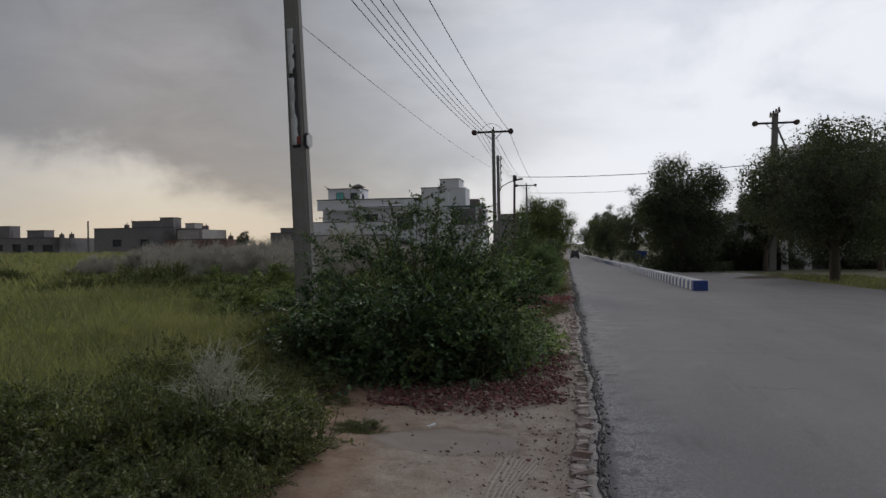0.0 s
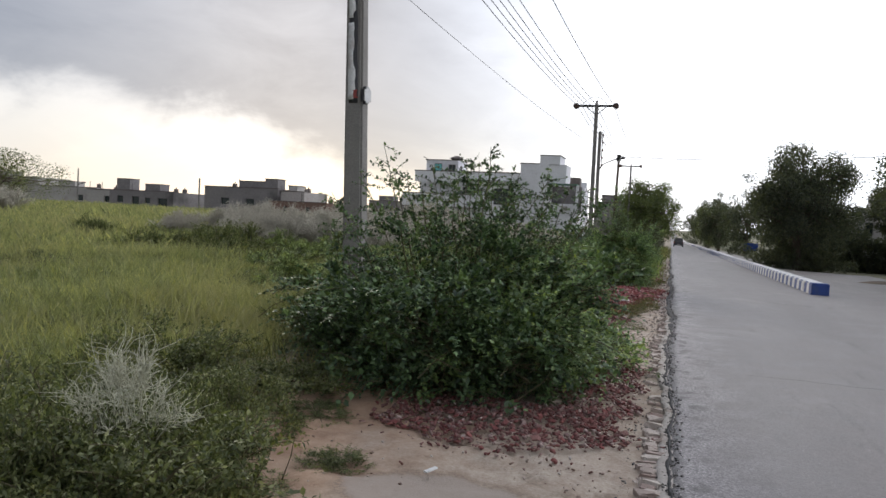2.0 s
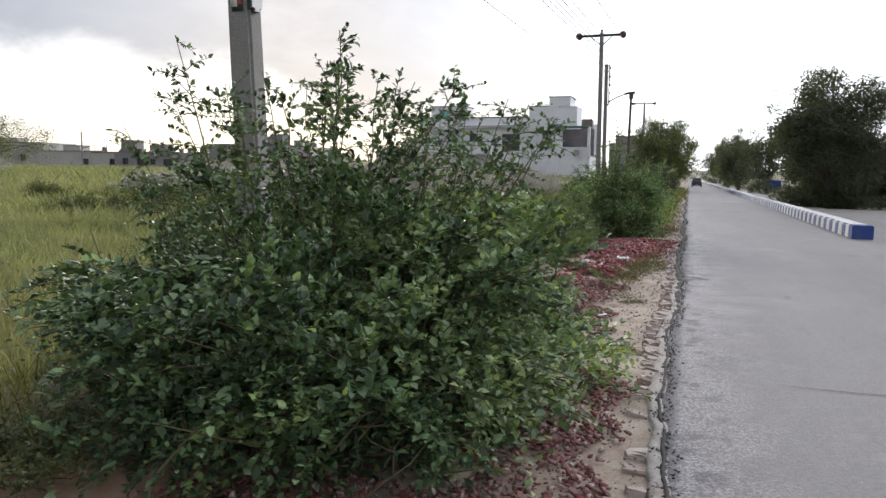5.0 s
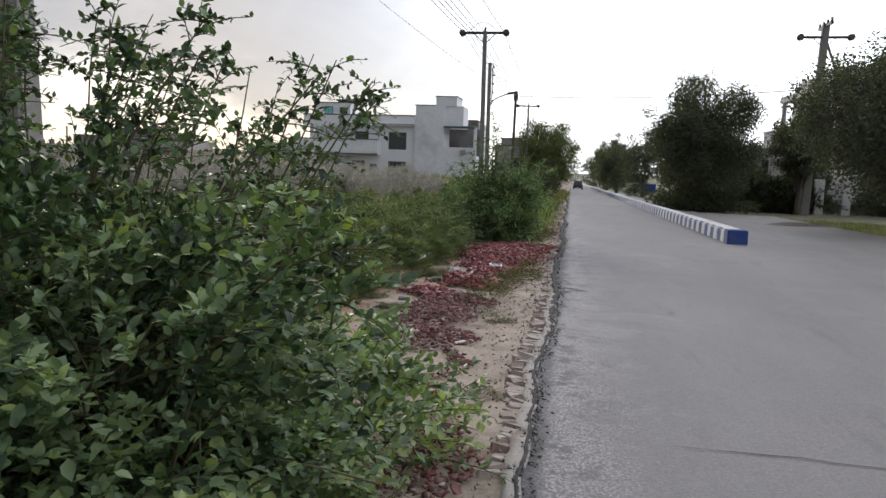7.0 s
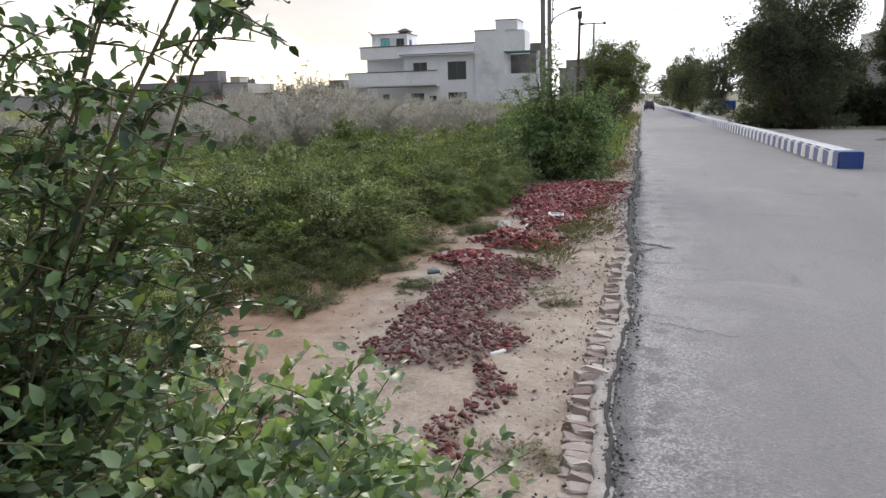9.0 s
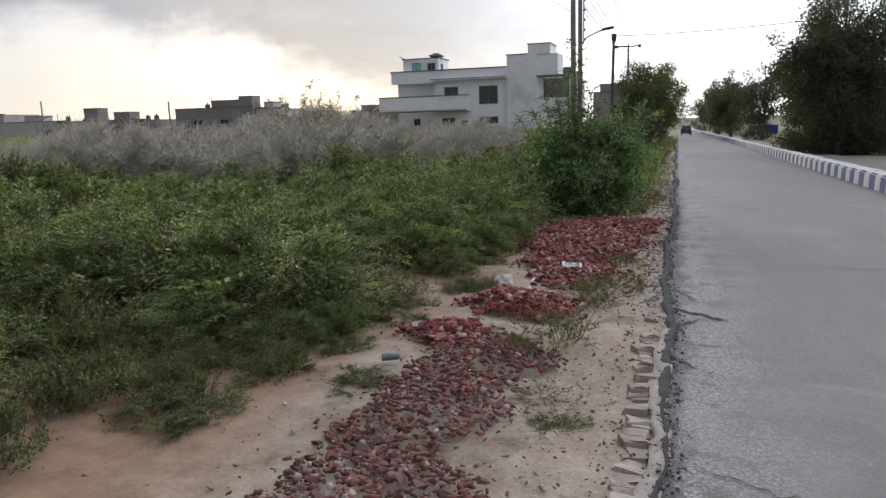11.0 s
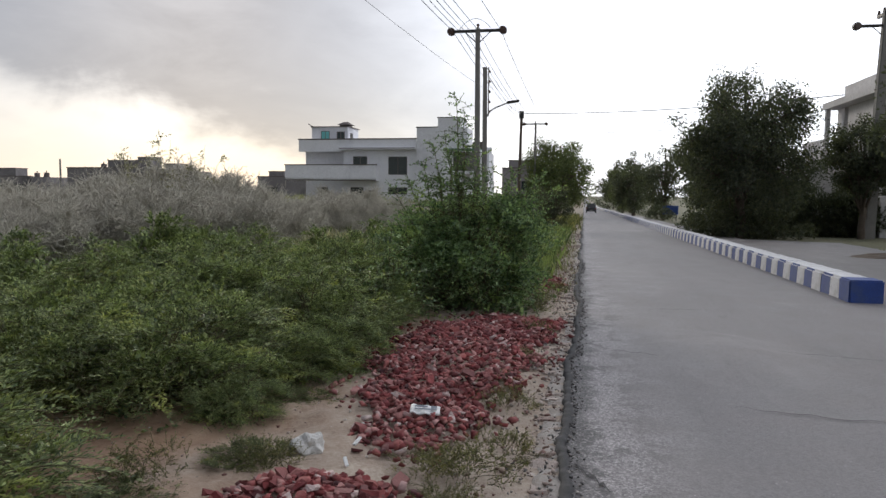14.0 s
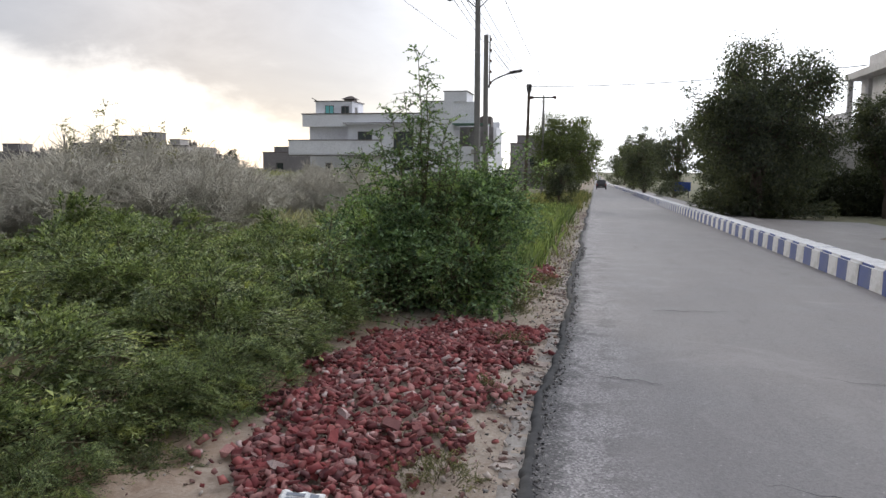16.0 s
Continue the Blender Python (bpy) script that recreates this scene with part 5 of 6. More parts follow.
def build_poles():
    p1 = square_pole("tall square concrete pole with torn posters, rising from the shrubs", (-4.93, 13.45, 0), 8.9, 0.36, 0.24, (-0.38, 0), 4, "utility_pole")
    cross_arm(p1, 8.6, -1.2, 1.15, mid=-0.37)
    # torn paper down the front, a rounded plate on the side
    r = random.Random(5)
    face = pose(0.012, -0.168, 0, 0, 0, 4)

    def sheet(name, z0, z1, wide, mat, label, dx=0.0, jag=0.02, y=0.0):
        vs, fs, n = [], [], 14
        for i in range(n):
            z = z0 + (z1 - z0) * i / (n - 1)
            lean = -0.38 * (z + 1.8) / 10.7
            a, b = -wide / 2 + r.uniform(-jag, jag) * 0.3, wide / 2 + r.uniform(-jag, jag) * 2
            curl = -0.01 - 0.05 * abs(math.sin(i * 0.8)) * (i / n)
            for x, o in ((a, 0.0), ((a + b) / 2, -0.008), (b, curl)):
                v = face @ Vector((x + dx, y + o, z))
                vs.append((v.x + lean, v.y, v.z))
            if i:
                for c in range(2):
                    q = 3 * i + c
                    fs.append((q - 3, q - 2, q + 1, q))
        me = quick_mesh(name, vs, fs)
        ob = part(name, me, mat, p1, label)
        md = ob.modifiers.new("thick", "SOLIDIFY")
        md.thickness = 0.004
        return ob
    sheet("poster_backing", 3.42, 5.3, 0.15, M_BACKING, "dark weathered backing sheet", 0.0, 0.004, 0.012)
    sheet("poster", 3.47, 4.7, 0.11, M_PAPER, "torn white paper strip", -0.035, 0.012)
    sheet("poster", 4.78, 5.6, 0.10, M_PAPER, "torn white paper strip", -0.03, 0.014)
    sheet("poster_scrap", 3.49, 3.62, 0.07, M_REDINK, "red printed scrap", 0.045, 0.01, -0.012)
    bm = box(-0.075, 0.075, -0.03, 0.03, -0.14, 0.14)
    bmesh.ops.bevel(bm, geom=[e for e in bm.edges if abs(e.verts[0].co.y - e.verts[1].co.y) > 0.01], offset=0.04, segments=3, affect="EDGES")
    bmesh.ops.transform(bm, matrix=pose(0.0, -0.07, 3.55, 0, 0, 68), verts=bm.verts[:])
    plate = part("number_plate", bm, M_BACKING, p1, "dark rounded backing plate")
    bm = box(-0.07, 0.07, -0.008, 0.008, -0.13, 0.13)
    bmesh.ops.bevel(bm, geom=[e for e in bm.edges if abs(e.verts[0].co.y - e.verts[1].co.y) > 0.01], offset=0.04, segments=3, affect="EDGES")
    bmesh.ops.transform(bm, matrix=pose(0.0, -0.07, 3.55, 0, 0, 68) @ pose(0.01, -0.04, 0), verts=bm.verts[:])
    part("plate_face", bm, M_PLATE, plate, "blank white plate")

    p2 = square_pole("concrete pole with a wide crossarm and insulators", (-4.55, 44.75, 0), 8.6, 0.26, 0.19, (-0.07, 0))
    cross_arm(p2, 8.5, -1.32, 1.10, mid=-0.07)
    cable((-0.9, 0, 8.55), (0.5, 0, 8.6), -0.45, 0.012, "jumper", p2)
    p2b = square_pole("shorter concrete pole with a lamp arm and wire racks", (-4.43, 46.2, 0), 7.2, 0.24, 0.18, (-0.05, 0))
    for i in range(5):
        part("insulator", rod((0.16, -0.08, 5.2 + 0.45 * i), (0.16, 0.08, 5.2 + 0.45 * i), 0.06, 0.05, 8), M_CERAMIC, p2b)
    part("wire_rack", box(0.095, 0.14, -0.02, 0.02, 5.0, 7.2), M_STEEL, p2b)
    k = np.linspace(0, 1, 8)[:, None]
    arm = np.array([0.05, 0, 5.0]) + np.array([1.05, 0, 0]) * k + np.array([0, 0, 0.62]) * np.sqrt(k)
    part("lamp_arm", quick_mesh("lamp_arm", *tube_arrays([(arm, np.full(8, 0.03))], 8)), M_STEEL, p2b)
    bm = box(0.95, 1.52, -0.1, 0.1, 5.55, 5.66, 0.03)
    for v in bm.verts:
        v.co.z += 0.14 * (v.co.x - 1.0)
    part("lamp_head", bm, M_STEEL, p2b, "dark flat street lamp head")

    p3 = square_pole("leaning dark pole beside the far trees", (-6.2, 82.7, 0), 9.3, 0.3, 0.24, (0.2, 0))
    p3.children[0].data.materials[0] = M_BARK
    part("pole_cap", box(-0.02, 0.42, -0.2, 0.2, 8.7, 9.4, 0.04), M_STEEL, p3)
    p4 = square_pole("far concrete pole with a crossarm", (-4.7, 83.5, 0), 8.3, 0.22, 0.18)
    cross_arm(p4, 8.25, -1.2, 1.1)
    p5 = square_pole("far concrete pole with a crossarm", (-4.6, 122, 0), 8.6, 0.22, 0.18)
    cross_arm(p5, 8.5, -1.2, 1.1)

    pr = square_pole("concrete pole with two crossed arms among the trees", (12.3, 48, 0), 9.5, 0.46, 0.32, (0.35, 0))
    cross_arm(pr, 8.85, -0.92, 1.68, mid=0.33)
    part("crossarm", box(0.27, 0.39, -1.0, 1.0, 9.35, 9.47), M_STEEL, pr)
    for d in (-0.9, -0.3, 0.3, 0.9):
        part("insulator", rod((0.33, d, 9.47), (0.33, d, 9.68), 0.08, 0.05, 8), M_CERAMIC, pr)
    part("stay", rod((0.45, 0, 8.6), (1.3, 0, 6.4), 0.07), M_CONCRETE, pr)

    top1, top2, top4, top5 = (-4.95, 13.45, 8.62), (-4.62, 44.75, 8.55), (-4.7, 83.5, 8.3), (-4.6, 122, 8.55)
    for d in (-1.12, -0.85, -0.6, -0.35, 0.0, 0.98):
        for a, b, s in ((top1, top2, 0.35), (top2, top4, 0.4), (top4, top5, 0.4)):
            cable((a[0] + d, a[1], a[2]), (b[0] + d, b[1], b[2]), s, 0.014)
        cable((top1[0] + d, 13.45, 8.62), (-5.3 + d, -24, 8.6), 0.4, 0.008)
    cable((-5.1, 13.3, 5.75), (-4.43, 46.2, 6.2), 0.25, 0.006)
    cable((-6.0, 82.7, 9.2), (15.6, 62.0, 7.75), 0.35, 0.034)
    cable((-6.0, 82.7, 9.2), (-4.43, 46.2, 7.0), 0.4, 0.010)
    cable((-4.7, 83.5, 7.4), (15.1, 61.4, 6.5), 0.4, 0.018)


# ---- small things ----
def build_car():
    car = thing("car", "small dark hatchback car driving away along the lane", "car", (1.1, 118, float(fall(1.1, 119)) + 0.01))
    w, l = 0.72, 3.3
    low = box(-w, w, 0, l, 0.24, 0.86)
    bmesh.ops.bevel(low, geom=low.edges[:], offset=0.09, segments=3, affect="EDGES")
    part("body", low, M_CAR, car)
    cab = box(-w + 0.04, w - 0.04, 0.08, 2.35, 0.84, 1.38)
    for v in cab.verts:
        if v.co.z > 1.1:
            v.co.x *= 0.84
            v.co.y = 0.28 + (v.co.y - 0.08) * 0.66
    bmesh.ops.bevel(cab, geom=cab.edges[:], offset=0.06, segments=2, affect="EDGES")
    part("cabin", cab, M_CAR, car)
    # white pane: the bright sky's reflection is put into its colour
    rear = box(-0.52, 0.52, 0.0, 0.02, 0.0, 0.40)
    bmesh.ops.transform(rear, matrix=pose(0, 0.105, 0.90, -20, 0, 0), verts=rear.verts[:])
    part("rear_window", rear, M_PLATE, car, "rear window coloured white for the sky's reflection")
    for s in (-1, 1):
        part("tail_lamp", box(s * 0.62 - 0.07, s * 0.62 + 0.07, -0.015, 0.03, 0.58, 0.78, 0.01), M_REDLAMP, car)
        for y in (0.55, 2.75):
            wheel = part("wheel", rod((s * 0.60, y, 0.25), (s * 0.72, y, 0.25), 0.255, 0.255, 20), M_RUBBER, car)
            part("rim", rod((s * 0.70, y, 0.25), (s * 0.73, y, 0.25), 0.15, 0.15, 14), M_CHROME, wheel)
    part("bumper", box(-0.74, 0.74, -0.06, 0.06, 0.28, 0.46, 0.03), M_BACKING, car)
    part("plate", box(-0.2, 0.2, -0.075, -0.062, 0.34, 0.44), M_PALEWALL, car)
    return car


def build_litter():
    bm = bmesh.new()
    bmesh.ops.create_icosphere(bm, subdivisions=4, radius=1)
    for v in bm.verts:
        n = v.co.normalized()
        k = 1 + 0.40 * noise.noise(n * 1.6) + 0.16 * abs(noise.noise(n * 4.0)) - 0.06
        v.co = Vector((n.x * 0.145 * k, n.y * 0.11 * k, max(n.z, -0.4) * 0.10 * k))
    bag = part("plastic_bag", bm, M_BAG)
    bag.matrix_world = pose(-1.46, 17.48, 0.03, 0, 0, 20) @ Matrix.Diagonal((0.72, 0.7, 0.85, 1))
    tagged(bag, "crumpled white plastic bag lying on the sand", "plastic bag")
    # a flattened printed packet on the rubble
    nx, ny = 12, 6
    vs = [((i / nx - 0.5) * 0.26, (j / ny - 0.5) * 0.125, 0.006 * math.sin(i * 1.3) + 0.004 * math.sin(j * 2.1 + i)) for i in range(nx + 1) for j in range(ny + 1)]
    fs = [(i * (ny + 1) + j, (i + 1) * (ny + 1) + j, (i + 1) * (ny + 1) + j + 1, i * (ny + 1) + j + 1) for i in range(nx) for j in range(ny)]
    packet = part("packet", quick_mesh("packet", vs, fs), M_PLATE)
    packet.matrix_world = pose(-0.92, 18.10, 0.10, 14, 3, 8) @ Matrix.Diagonal((0.74, 0.80, 1, 1))
    md = packet.modifiers.new("thick", "SOLIDIFY")
    md.thickness = 0.006
    tagged(packet, "flat white printed packet lying on broken brick", "packet")
    for x0, x1, y0, y1 in ((-0.09, 0.02, 0.012, 0.034), (-0.09, 0.06, -0.022, -0.008), (0.05, 0.10, -0.02, 0.034)):
        part("print_bar", box(x0, x1, y0, y1, 0.012, 0.0145), M_GREYINK, packet, "unreadable grey print")
    for i, (x, y, s, turn) in enumerate(((-0.70, 13.19, 0.05, 40), (-1.43, 6.95, 0.05, 60), (-1.30, 17.9, 0.035, 10), (-1.22, 17.62, 0.04, 80), (-1.18, 17.3, 0.035, 120))):
        bm = box(-s, s, -s * 0.3, s * 0.3, 0, 0.012, 0.003)
        for v in bm.verts:
            v.co.z += 0.012 * math.sin(v.co.x * 60)
        ob = part("paper_scrap", bm, M_PAPER)
        ob.matrix_world = pose(x, y, 0.03 if i else 0.09, 0, 0, turn)
        tagged(ob, "small torn scrap of white paper on the ground", "litter", "paper scraps")
    bm = rod((0, 0, 0.0), (0.11, 0, 0.0), 0.036, 0.036, 16)
    bmesh.ops.bevel(bm, geom=bm.edges[:], offset=0.006, segments=1, affect="EDGES")
    for v in bm.verts:
        v.co.z *= 0.62 + 0.25 * math.sin(v.co.x * 55)
        v.co.y *= 1.15 + 0.3 * math.sin(v.co.x * 38 + 1.0)
    tin = part("drink_tin", bm, M_TIN)
    tin.matrix_world = pose(-1.72, 15.18, 0.05, 0, 0, 15)
    tagged(tin, "crushed dull teal drink tin lying on the soil", "tin can")


# ---- put the place together ----
build_ground()
build_road()
build_side_pavement()
build_kerb()
white_house()
right_house()
flat_house("long grey unplastered house with roof rooms", -94, -76.5, 130, 12, 5.6, M_GREYWALL, [(-86.6, -80.4, 7.0), (-80.4, -77.5, 7.6)], [(-90, -88, 2, 3.4), (-84, -82, 2, 3.4)])
flat_house("pale low house beside the grey one", -76.4, -71, 131, 10, 5.2, M_PALEWALL, [(-75.5, -73.5, 6.4)], [(-75, -73.8, 2, 3.3)])
flat_house("low red brick house row", -76, -63.5, 126, 9, 3.1, M_BRICKWALL, [], [(-73, -72, 1, 2.2), (-68, -67, 1, 2.2)])
flat_house("low grey house with an aerial", -58.5, -49, 135, 9, 4.2, M_GREYWALL, [(-57, -54, 5.2)], [(-56, -54.6, 1.2, 2.4)])
flat_house("grey house with a square roof room", -120.6, -103.4, 132, 12, 4.0, M_GREYWALL, [(-120.0, -116.4, 6.6), (-112.2, -108.2, 5.6)], [(-114.5, -112.5, 0.9, 2.8), (-107.5, -105, 0.6, 2.6), (-118.5, -116.8, 1.4, 2.8), (-111, -109.5, 1.4, 2.6)])
flat_house("pale flat-roofed house across the field", -129, -121.0, 134, 10, 3.9, M_PALEWALL, [], [(-124, -122, 1.2, 2.6)])
flat_house("low pale house far across the field", -146, -128, 136, 10, 4.3, M_PALEWALL, [(-141, -136, 5.6)], [(-134, -132, 1.2, 2.6)])
flat_house("grey house far across the field", -175, -150, 140, 10, 6.4, M_PALEWALL, [(-168, -160, 7.6)], [(-158, -156, 2, 3.6)])
flat_house("dark house behind the white one", -11.8, -5.5, 118, 9, 5.2, M_GREYWALL, [(-11, -8, 6.4)], [(-9, -7.6, 2, 3.4)])
flat_house("low dark house beside the white one", -49, -39.5, 140, 9, 3.4, M_GREYWALL, [], [(-46, -44, 1.2, 2.4)])
square_pole("thin pole standing in front of the grey house", (-94.6, 129, 0), 7.2, 0.3, 0.25)
lamp_pole = square_pole("thin street lamp pole across the field", (-127.6, 130, 0), 8.4, 0.3, 0.22, name="street_lamp")
part("lamp_arm", rod((0, 0, 4.8), (2.2, 0, 5.3), 0.08), M_STEEL, lamp_pole)
build_poles()
build_car()

# trees along the far side of the kerb
tree("large dark spreading tree with low branches by the pavement", (6.5, 45.4, 0), 6.55, 3.05, 21, L_TREE, 250, 230, 0.17, 0.10)
tree("dark roadside tree with low branches", (7.4, 54, 0), 5.2, 2.8, 22, L_TREE, 125, 190, 0.2, 0.02)
tree("dark roadside tree with low branches", (9.3, 66, 0), 5.9, 2.9, 23, L_TREE, 112, 170, 0.24, 0.02)
tree("rounded green roadside tree", (5.6, 97, 0), 6.6, 3.0, 24, L_TREE, 80, 150, 0.28, 0.02)
tree("dark roadside tree with low branches", (7.2, 81, 0), 6.0, 3.0, 25, L_TREE, 80, 150, 0.26, 0.02)
tree("far green roadside tree by the lane", (5.8, 125, 0), 6.5, 3.0, 26, L_TREE_SUNLIT, 60, 130, 0.32, 0.03)
tree("far green roadside tree by the lane", (6.5, 150, 0), 7.0, 3.6, 27, L_TREE, 60, 130, 0.36, 0.03)
tree("tall dark tree on the grass corner", (10.2, 31.2, 0), 6.4, 3.5, 28, L_TREE, 168, 200, 0.18, 0.14)
tree("tall dark tree on the grass corner", (11.9, 36.0, 0), 6.9, 2.7, 29, L_TREE, 154, 190, 0.19, 0.10)
tree("tall dark tree on the grass corner", (11.8, 24.6, 0), 7.0, 2.7, 30, L_TREE, 140, 190, 0.18, 0.16)
tree("green tree beside the gate", (11.8, 47.2, 0), 4.9, 1.75, 31, L_TREE, 130, 180, 0.16, 0.34)
tree("dark tree beside the beige house", (18.0, 46.5, 0), 6.0, 2.4, 35, L_TREE, 80, 170, 0.22, 0.10)
tree("dark tree standing behind the pavement trees", (11.5, 60, 0), 4.2, 2.2, 39, L_TREE, 70, 150, 0.22, 0.03)
tree("dark bushy tree beside the gate pillars", (13.4, 52.0, 0), 3.0, 1.5, 48, L_TREE, 80, 170, 0.17, 0.0)
tree("dark tree between the pavement and the gate", (9.9, 51.5, 0), 2.7, 1.6, 40, L_TREE, 90, 170, 0.17, 0.02)
# trees on the field side
tree("broad green tree overhanging the lane", (-2.9, 86, 0), 7.2, 4.2, 32, L_TREE_SUNLIT, 190, 200, 0.25, 0.02)
tree("far green roadside tree by the lane", (6.4, 110, 0), 6.0, 3.2, 61, L_TREE, 70, 130, 0.32, 0.0)
tree("far green roadside tree by the lane", (7.6, 136, 0), 6.6, 4.0, 62, L_TREE, 70, 130, 0.36, 0.0)
tree("far green roadside tree by the lane", (8.5, 172, 0), 7.2, 5.0, 63, L_TREE, 70, 130, 0.42, 0.0)
tree("far green roadside tree by the lane", (8.0, 215, 0), 7.0, 5.5, 64, L_TREE, 70, 130, 0.5, 0.0)
tree("far green roadside tree by the lane", (-4.6, 150, 0), 6.4, 4.0, 65, L_TREE, 70, 130, 0.4, 0.0)
tree("far green roadside tree by the lane", (-5.2, 200, 0), 6.8, 5.0, 66, L_TREE, 70, 130, 0.5, 0.0)
tree("small green roadside tree", (-1.35, 48.5, 0), 2.05, 1.0, 33, L_TREE, 60, 150, 0.11, 0.05, name="sapling")
tree("far green roadside tree by the lane", (-3.4, 118, 0), 6.2, 3.2, 34, L_TREE, 60, 130, 0.32, 0.03)
tree("grey-green thorn tree across the field", (-56, 50, 0), 5.8, 4.8, 36, L_SCRUB, 80, 130, 0.22, 0.15)
tree("dark bushy tree across the field", (-64, 52, 0), 3.6, 3.4, 37, L_TREE, 60, 130, 0.26, 0.02)
tree("small far tree between the houses", (-61, 128, 0), 4.8, 1.6, 38, L_TREE, 36, 110, 0.3, 0.15)

# hedge and gate pillars by the beige house
shrub("hedge", "dense dark clipped hedge in front of the house", (11.2, 49.5, 0), (3.3, 0.9, 2.35), 2000, 14, 0.10, L_TREE, 41, 20, simple=True, category="hedge", lump=0.1, core=1400)
shrub("hedge", "dense dark clipped hedge in front of the house", (18.2, 50.2, 0), (3.2, 0.9, 1.8), 800, 14, 0.09, L_TREE, 42, 20, simple=True, category="hedge", lump=0.1, core=500)
# added foliage that stands in for the dark shade under the large tree
shrub("hedge", "dark foliage added for the shade beneath the spreading tree", (6.7, 45.8, 0), (2.5, 1.3, 1.5), 700, 14, 0.09, L_TREE, 46, 10, simple=True, category="hedge", lump=0.3, core=500)
shrub("hedge", "dark undergrowth along the pavement", (7.6, 55, 0), (1.8, 3.5, 1.5), 600, 14, 0.10, L_TREE, 47, 10, simple=True, category="hedge", lump=0.3, core=400)
for x, y in ((13.4, 49.2), (14.9, 49.6)):
    pil = part("gate_pillar", box(-0.22, 0.22, -0.22, 0.22, -0.1, 1.9, 0.02), M_BEIGE)
    pil.matrix_world = pose(x, y, float(ground_height(x, y)))
    tagged(pil, "square pale gate pillar beside the hedge", "pillar", "gate pillars")
shrub("shrub", "low rounded green shrub by the pavement", (6.3, 76, 0), (1.1, 1.0, 1.5), 420, 12, 0.09, L_TREE, 43, 10, simple=True, group="roadside shrubs")
grass_stuff("grass", "short yellow-green grass on the corner", [(9.4, 13.5, 26, 38, 9000, 0.16), (9.5, 13, 58, 66, 3000, 0.15)], 44, L_GRASS)

# a blue board and a scatter of dug soil on the far side
board = thing("sign_board", "small plain blue board on two posts among the trees", "sign", (7.42, 78, float(ground_height(7.42, 78))))
part("panel", box(-0.65, 0.65, -0.03, 0.03, 0.55, 1.3, 0.01), M_BLUE, board)
for x in (-0.5, 0.5):
    part("post", rod((x, 0.05, -0.1), (x, 0.05, 1.25), 0.035), M_STEEL, board)
heap = bmesh.new()
bmesh.ops.create_grid(heap, x_segments=24, y_segments=16, size=1)
for v in heap.verts:
    r2 = v.co.x ** 2 + v.co.y ** 2
    v.co = Vector((v.co.x * 1.5, v.co.y * 0.9, max(0.0, 1 - r2) * (0.09 + 0.10 * noise.noise((v.co.x * 3, v.co.y * 3, 2))) - 0.02))
soil = part("soil_patch", heap, M_GRITTY)
soil.matrix_world = pose(8.3, 34.6, float(fall(8.3, 34.6)) + 0.012, 0, 0, 20)
tagged(soil, "low spread of dug brown soil on the paved lot", "soil")

# the big bush at the verge
TALL_SHOOTS = [(-0.83, -0.3, 2.37, -0.15, 0.05), (-0.75, -0.1, 2.1, -0.05, 0.1), (-0.5, -0.2, 1.95, 0.0, -0.1), (0.1, -0.3, 2.34, 0.12, 0.0), (0.0, -0.1, 2.15, 0.15, 0.0), (-0.15, -0.3, 2.05, -0.05, 0.0),
          (-1.1, 0.2, 2.1, -0.35, 0.1), (-1.0, 0.4, 2.2, -0.2, 0.2), (-0.3, 0.2, 2.28, 0.1, 0.1), (0.1, 0.2, 2.0, 0.35, 0.1), (0.35, 0.1, 1.95, 0.45, 0.0), (0.5, 0.3, 1.9, 0.65, 0.1),
          (0.3, 0.5, 2.0, 0.35, 0.1), (0.1, 0.6, 2.05, 0.2, 0.2), (-0.2, 0.7, 2.1, 0.1, 0.3), (0.35, 1.0, 1.6, 0.08, 0.1)]
SIDE_SHOOTS = [(-0.15, 0.35, 2.3, -0.05, 0.05), (0.05, 0.45, 2.2, 0.0, 0.1), (-0.3, 0.45, 2.15, -0.1, 0.1), (0.2, 0.3, 2.1, 0.1, 0.0), (-0.05, 0.1, 2.25, 0.05, 0.0), (-0.4, 0.0, 2.2, -0.1, 0.0),
          (0.75, 0.95, 1.3, 0.1, 0.1), (0.95, 1.0, 1.15, 0.15, 0.05), (0.6, 0.9, 1.4, 0.1, 0.2), (-0.6, 0.6, 2.2, -0.1, 0.3), (-1.3, 0.0, 1.85, -0.4, 0.1), (-1.4, 0.5, 1.8, -0.5, 0.2),
          (0.5, 0.7, 1.45, 0.4, 0.3), (0.3, 0.9, 1.6, 0.25, 0.3), (-0.1, 1.0, 1.95, 0.2, 0.4), (0.1, 0.1, 2.1, 0.6, 0.2), (-0.2, 0.3, 2.15, 0.55, 0.2)]
shrub("bush", "large dense dark green bush with tall thin shoots", (-2.0, 9.8, 0), (1.38, 1.50, 1.60), 1800, 20, 0.056, L_BUSH, 51, 80, TALL_SHOOTS + SIDE_SHOOTS, 0.7, (0.28, 0.56), group="verge bushes", category="bush", per_shoot=32, flat=0.6, core=1100, clusters=112, spray=0.09, hollow=0.6, undercut=0.42, spread=0.6, droop=0.4)
shrub("bush", "dark lower flank of the bush spreading over the field", (-3.3, 10.1, 0), (0.95, 1.1, 1.2), 640, 18, 0.056, L_BUSH, 57, 30, [(-0.3, 0.1, 1.5, -0.2, 0)], 0.55, (0.24, 0.46), group="verge bushes", category="bush", flat=0.6, core=450, clusters=36, spray=0.09, hollow=0.6, undercut=0.3, spread=0.6, droop=0.4)
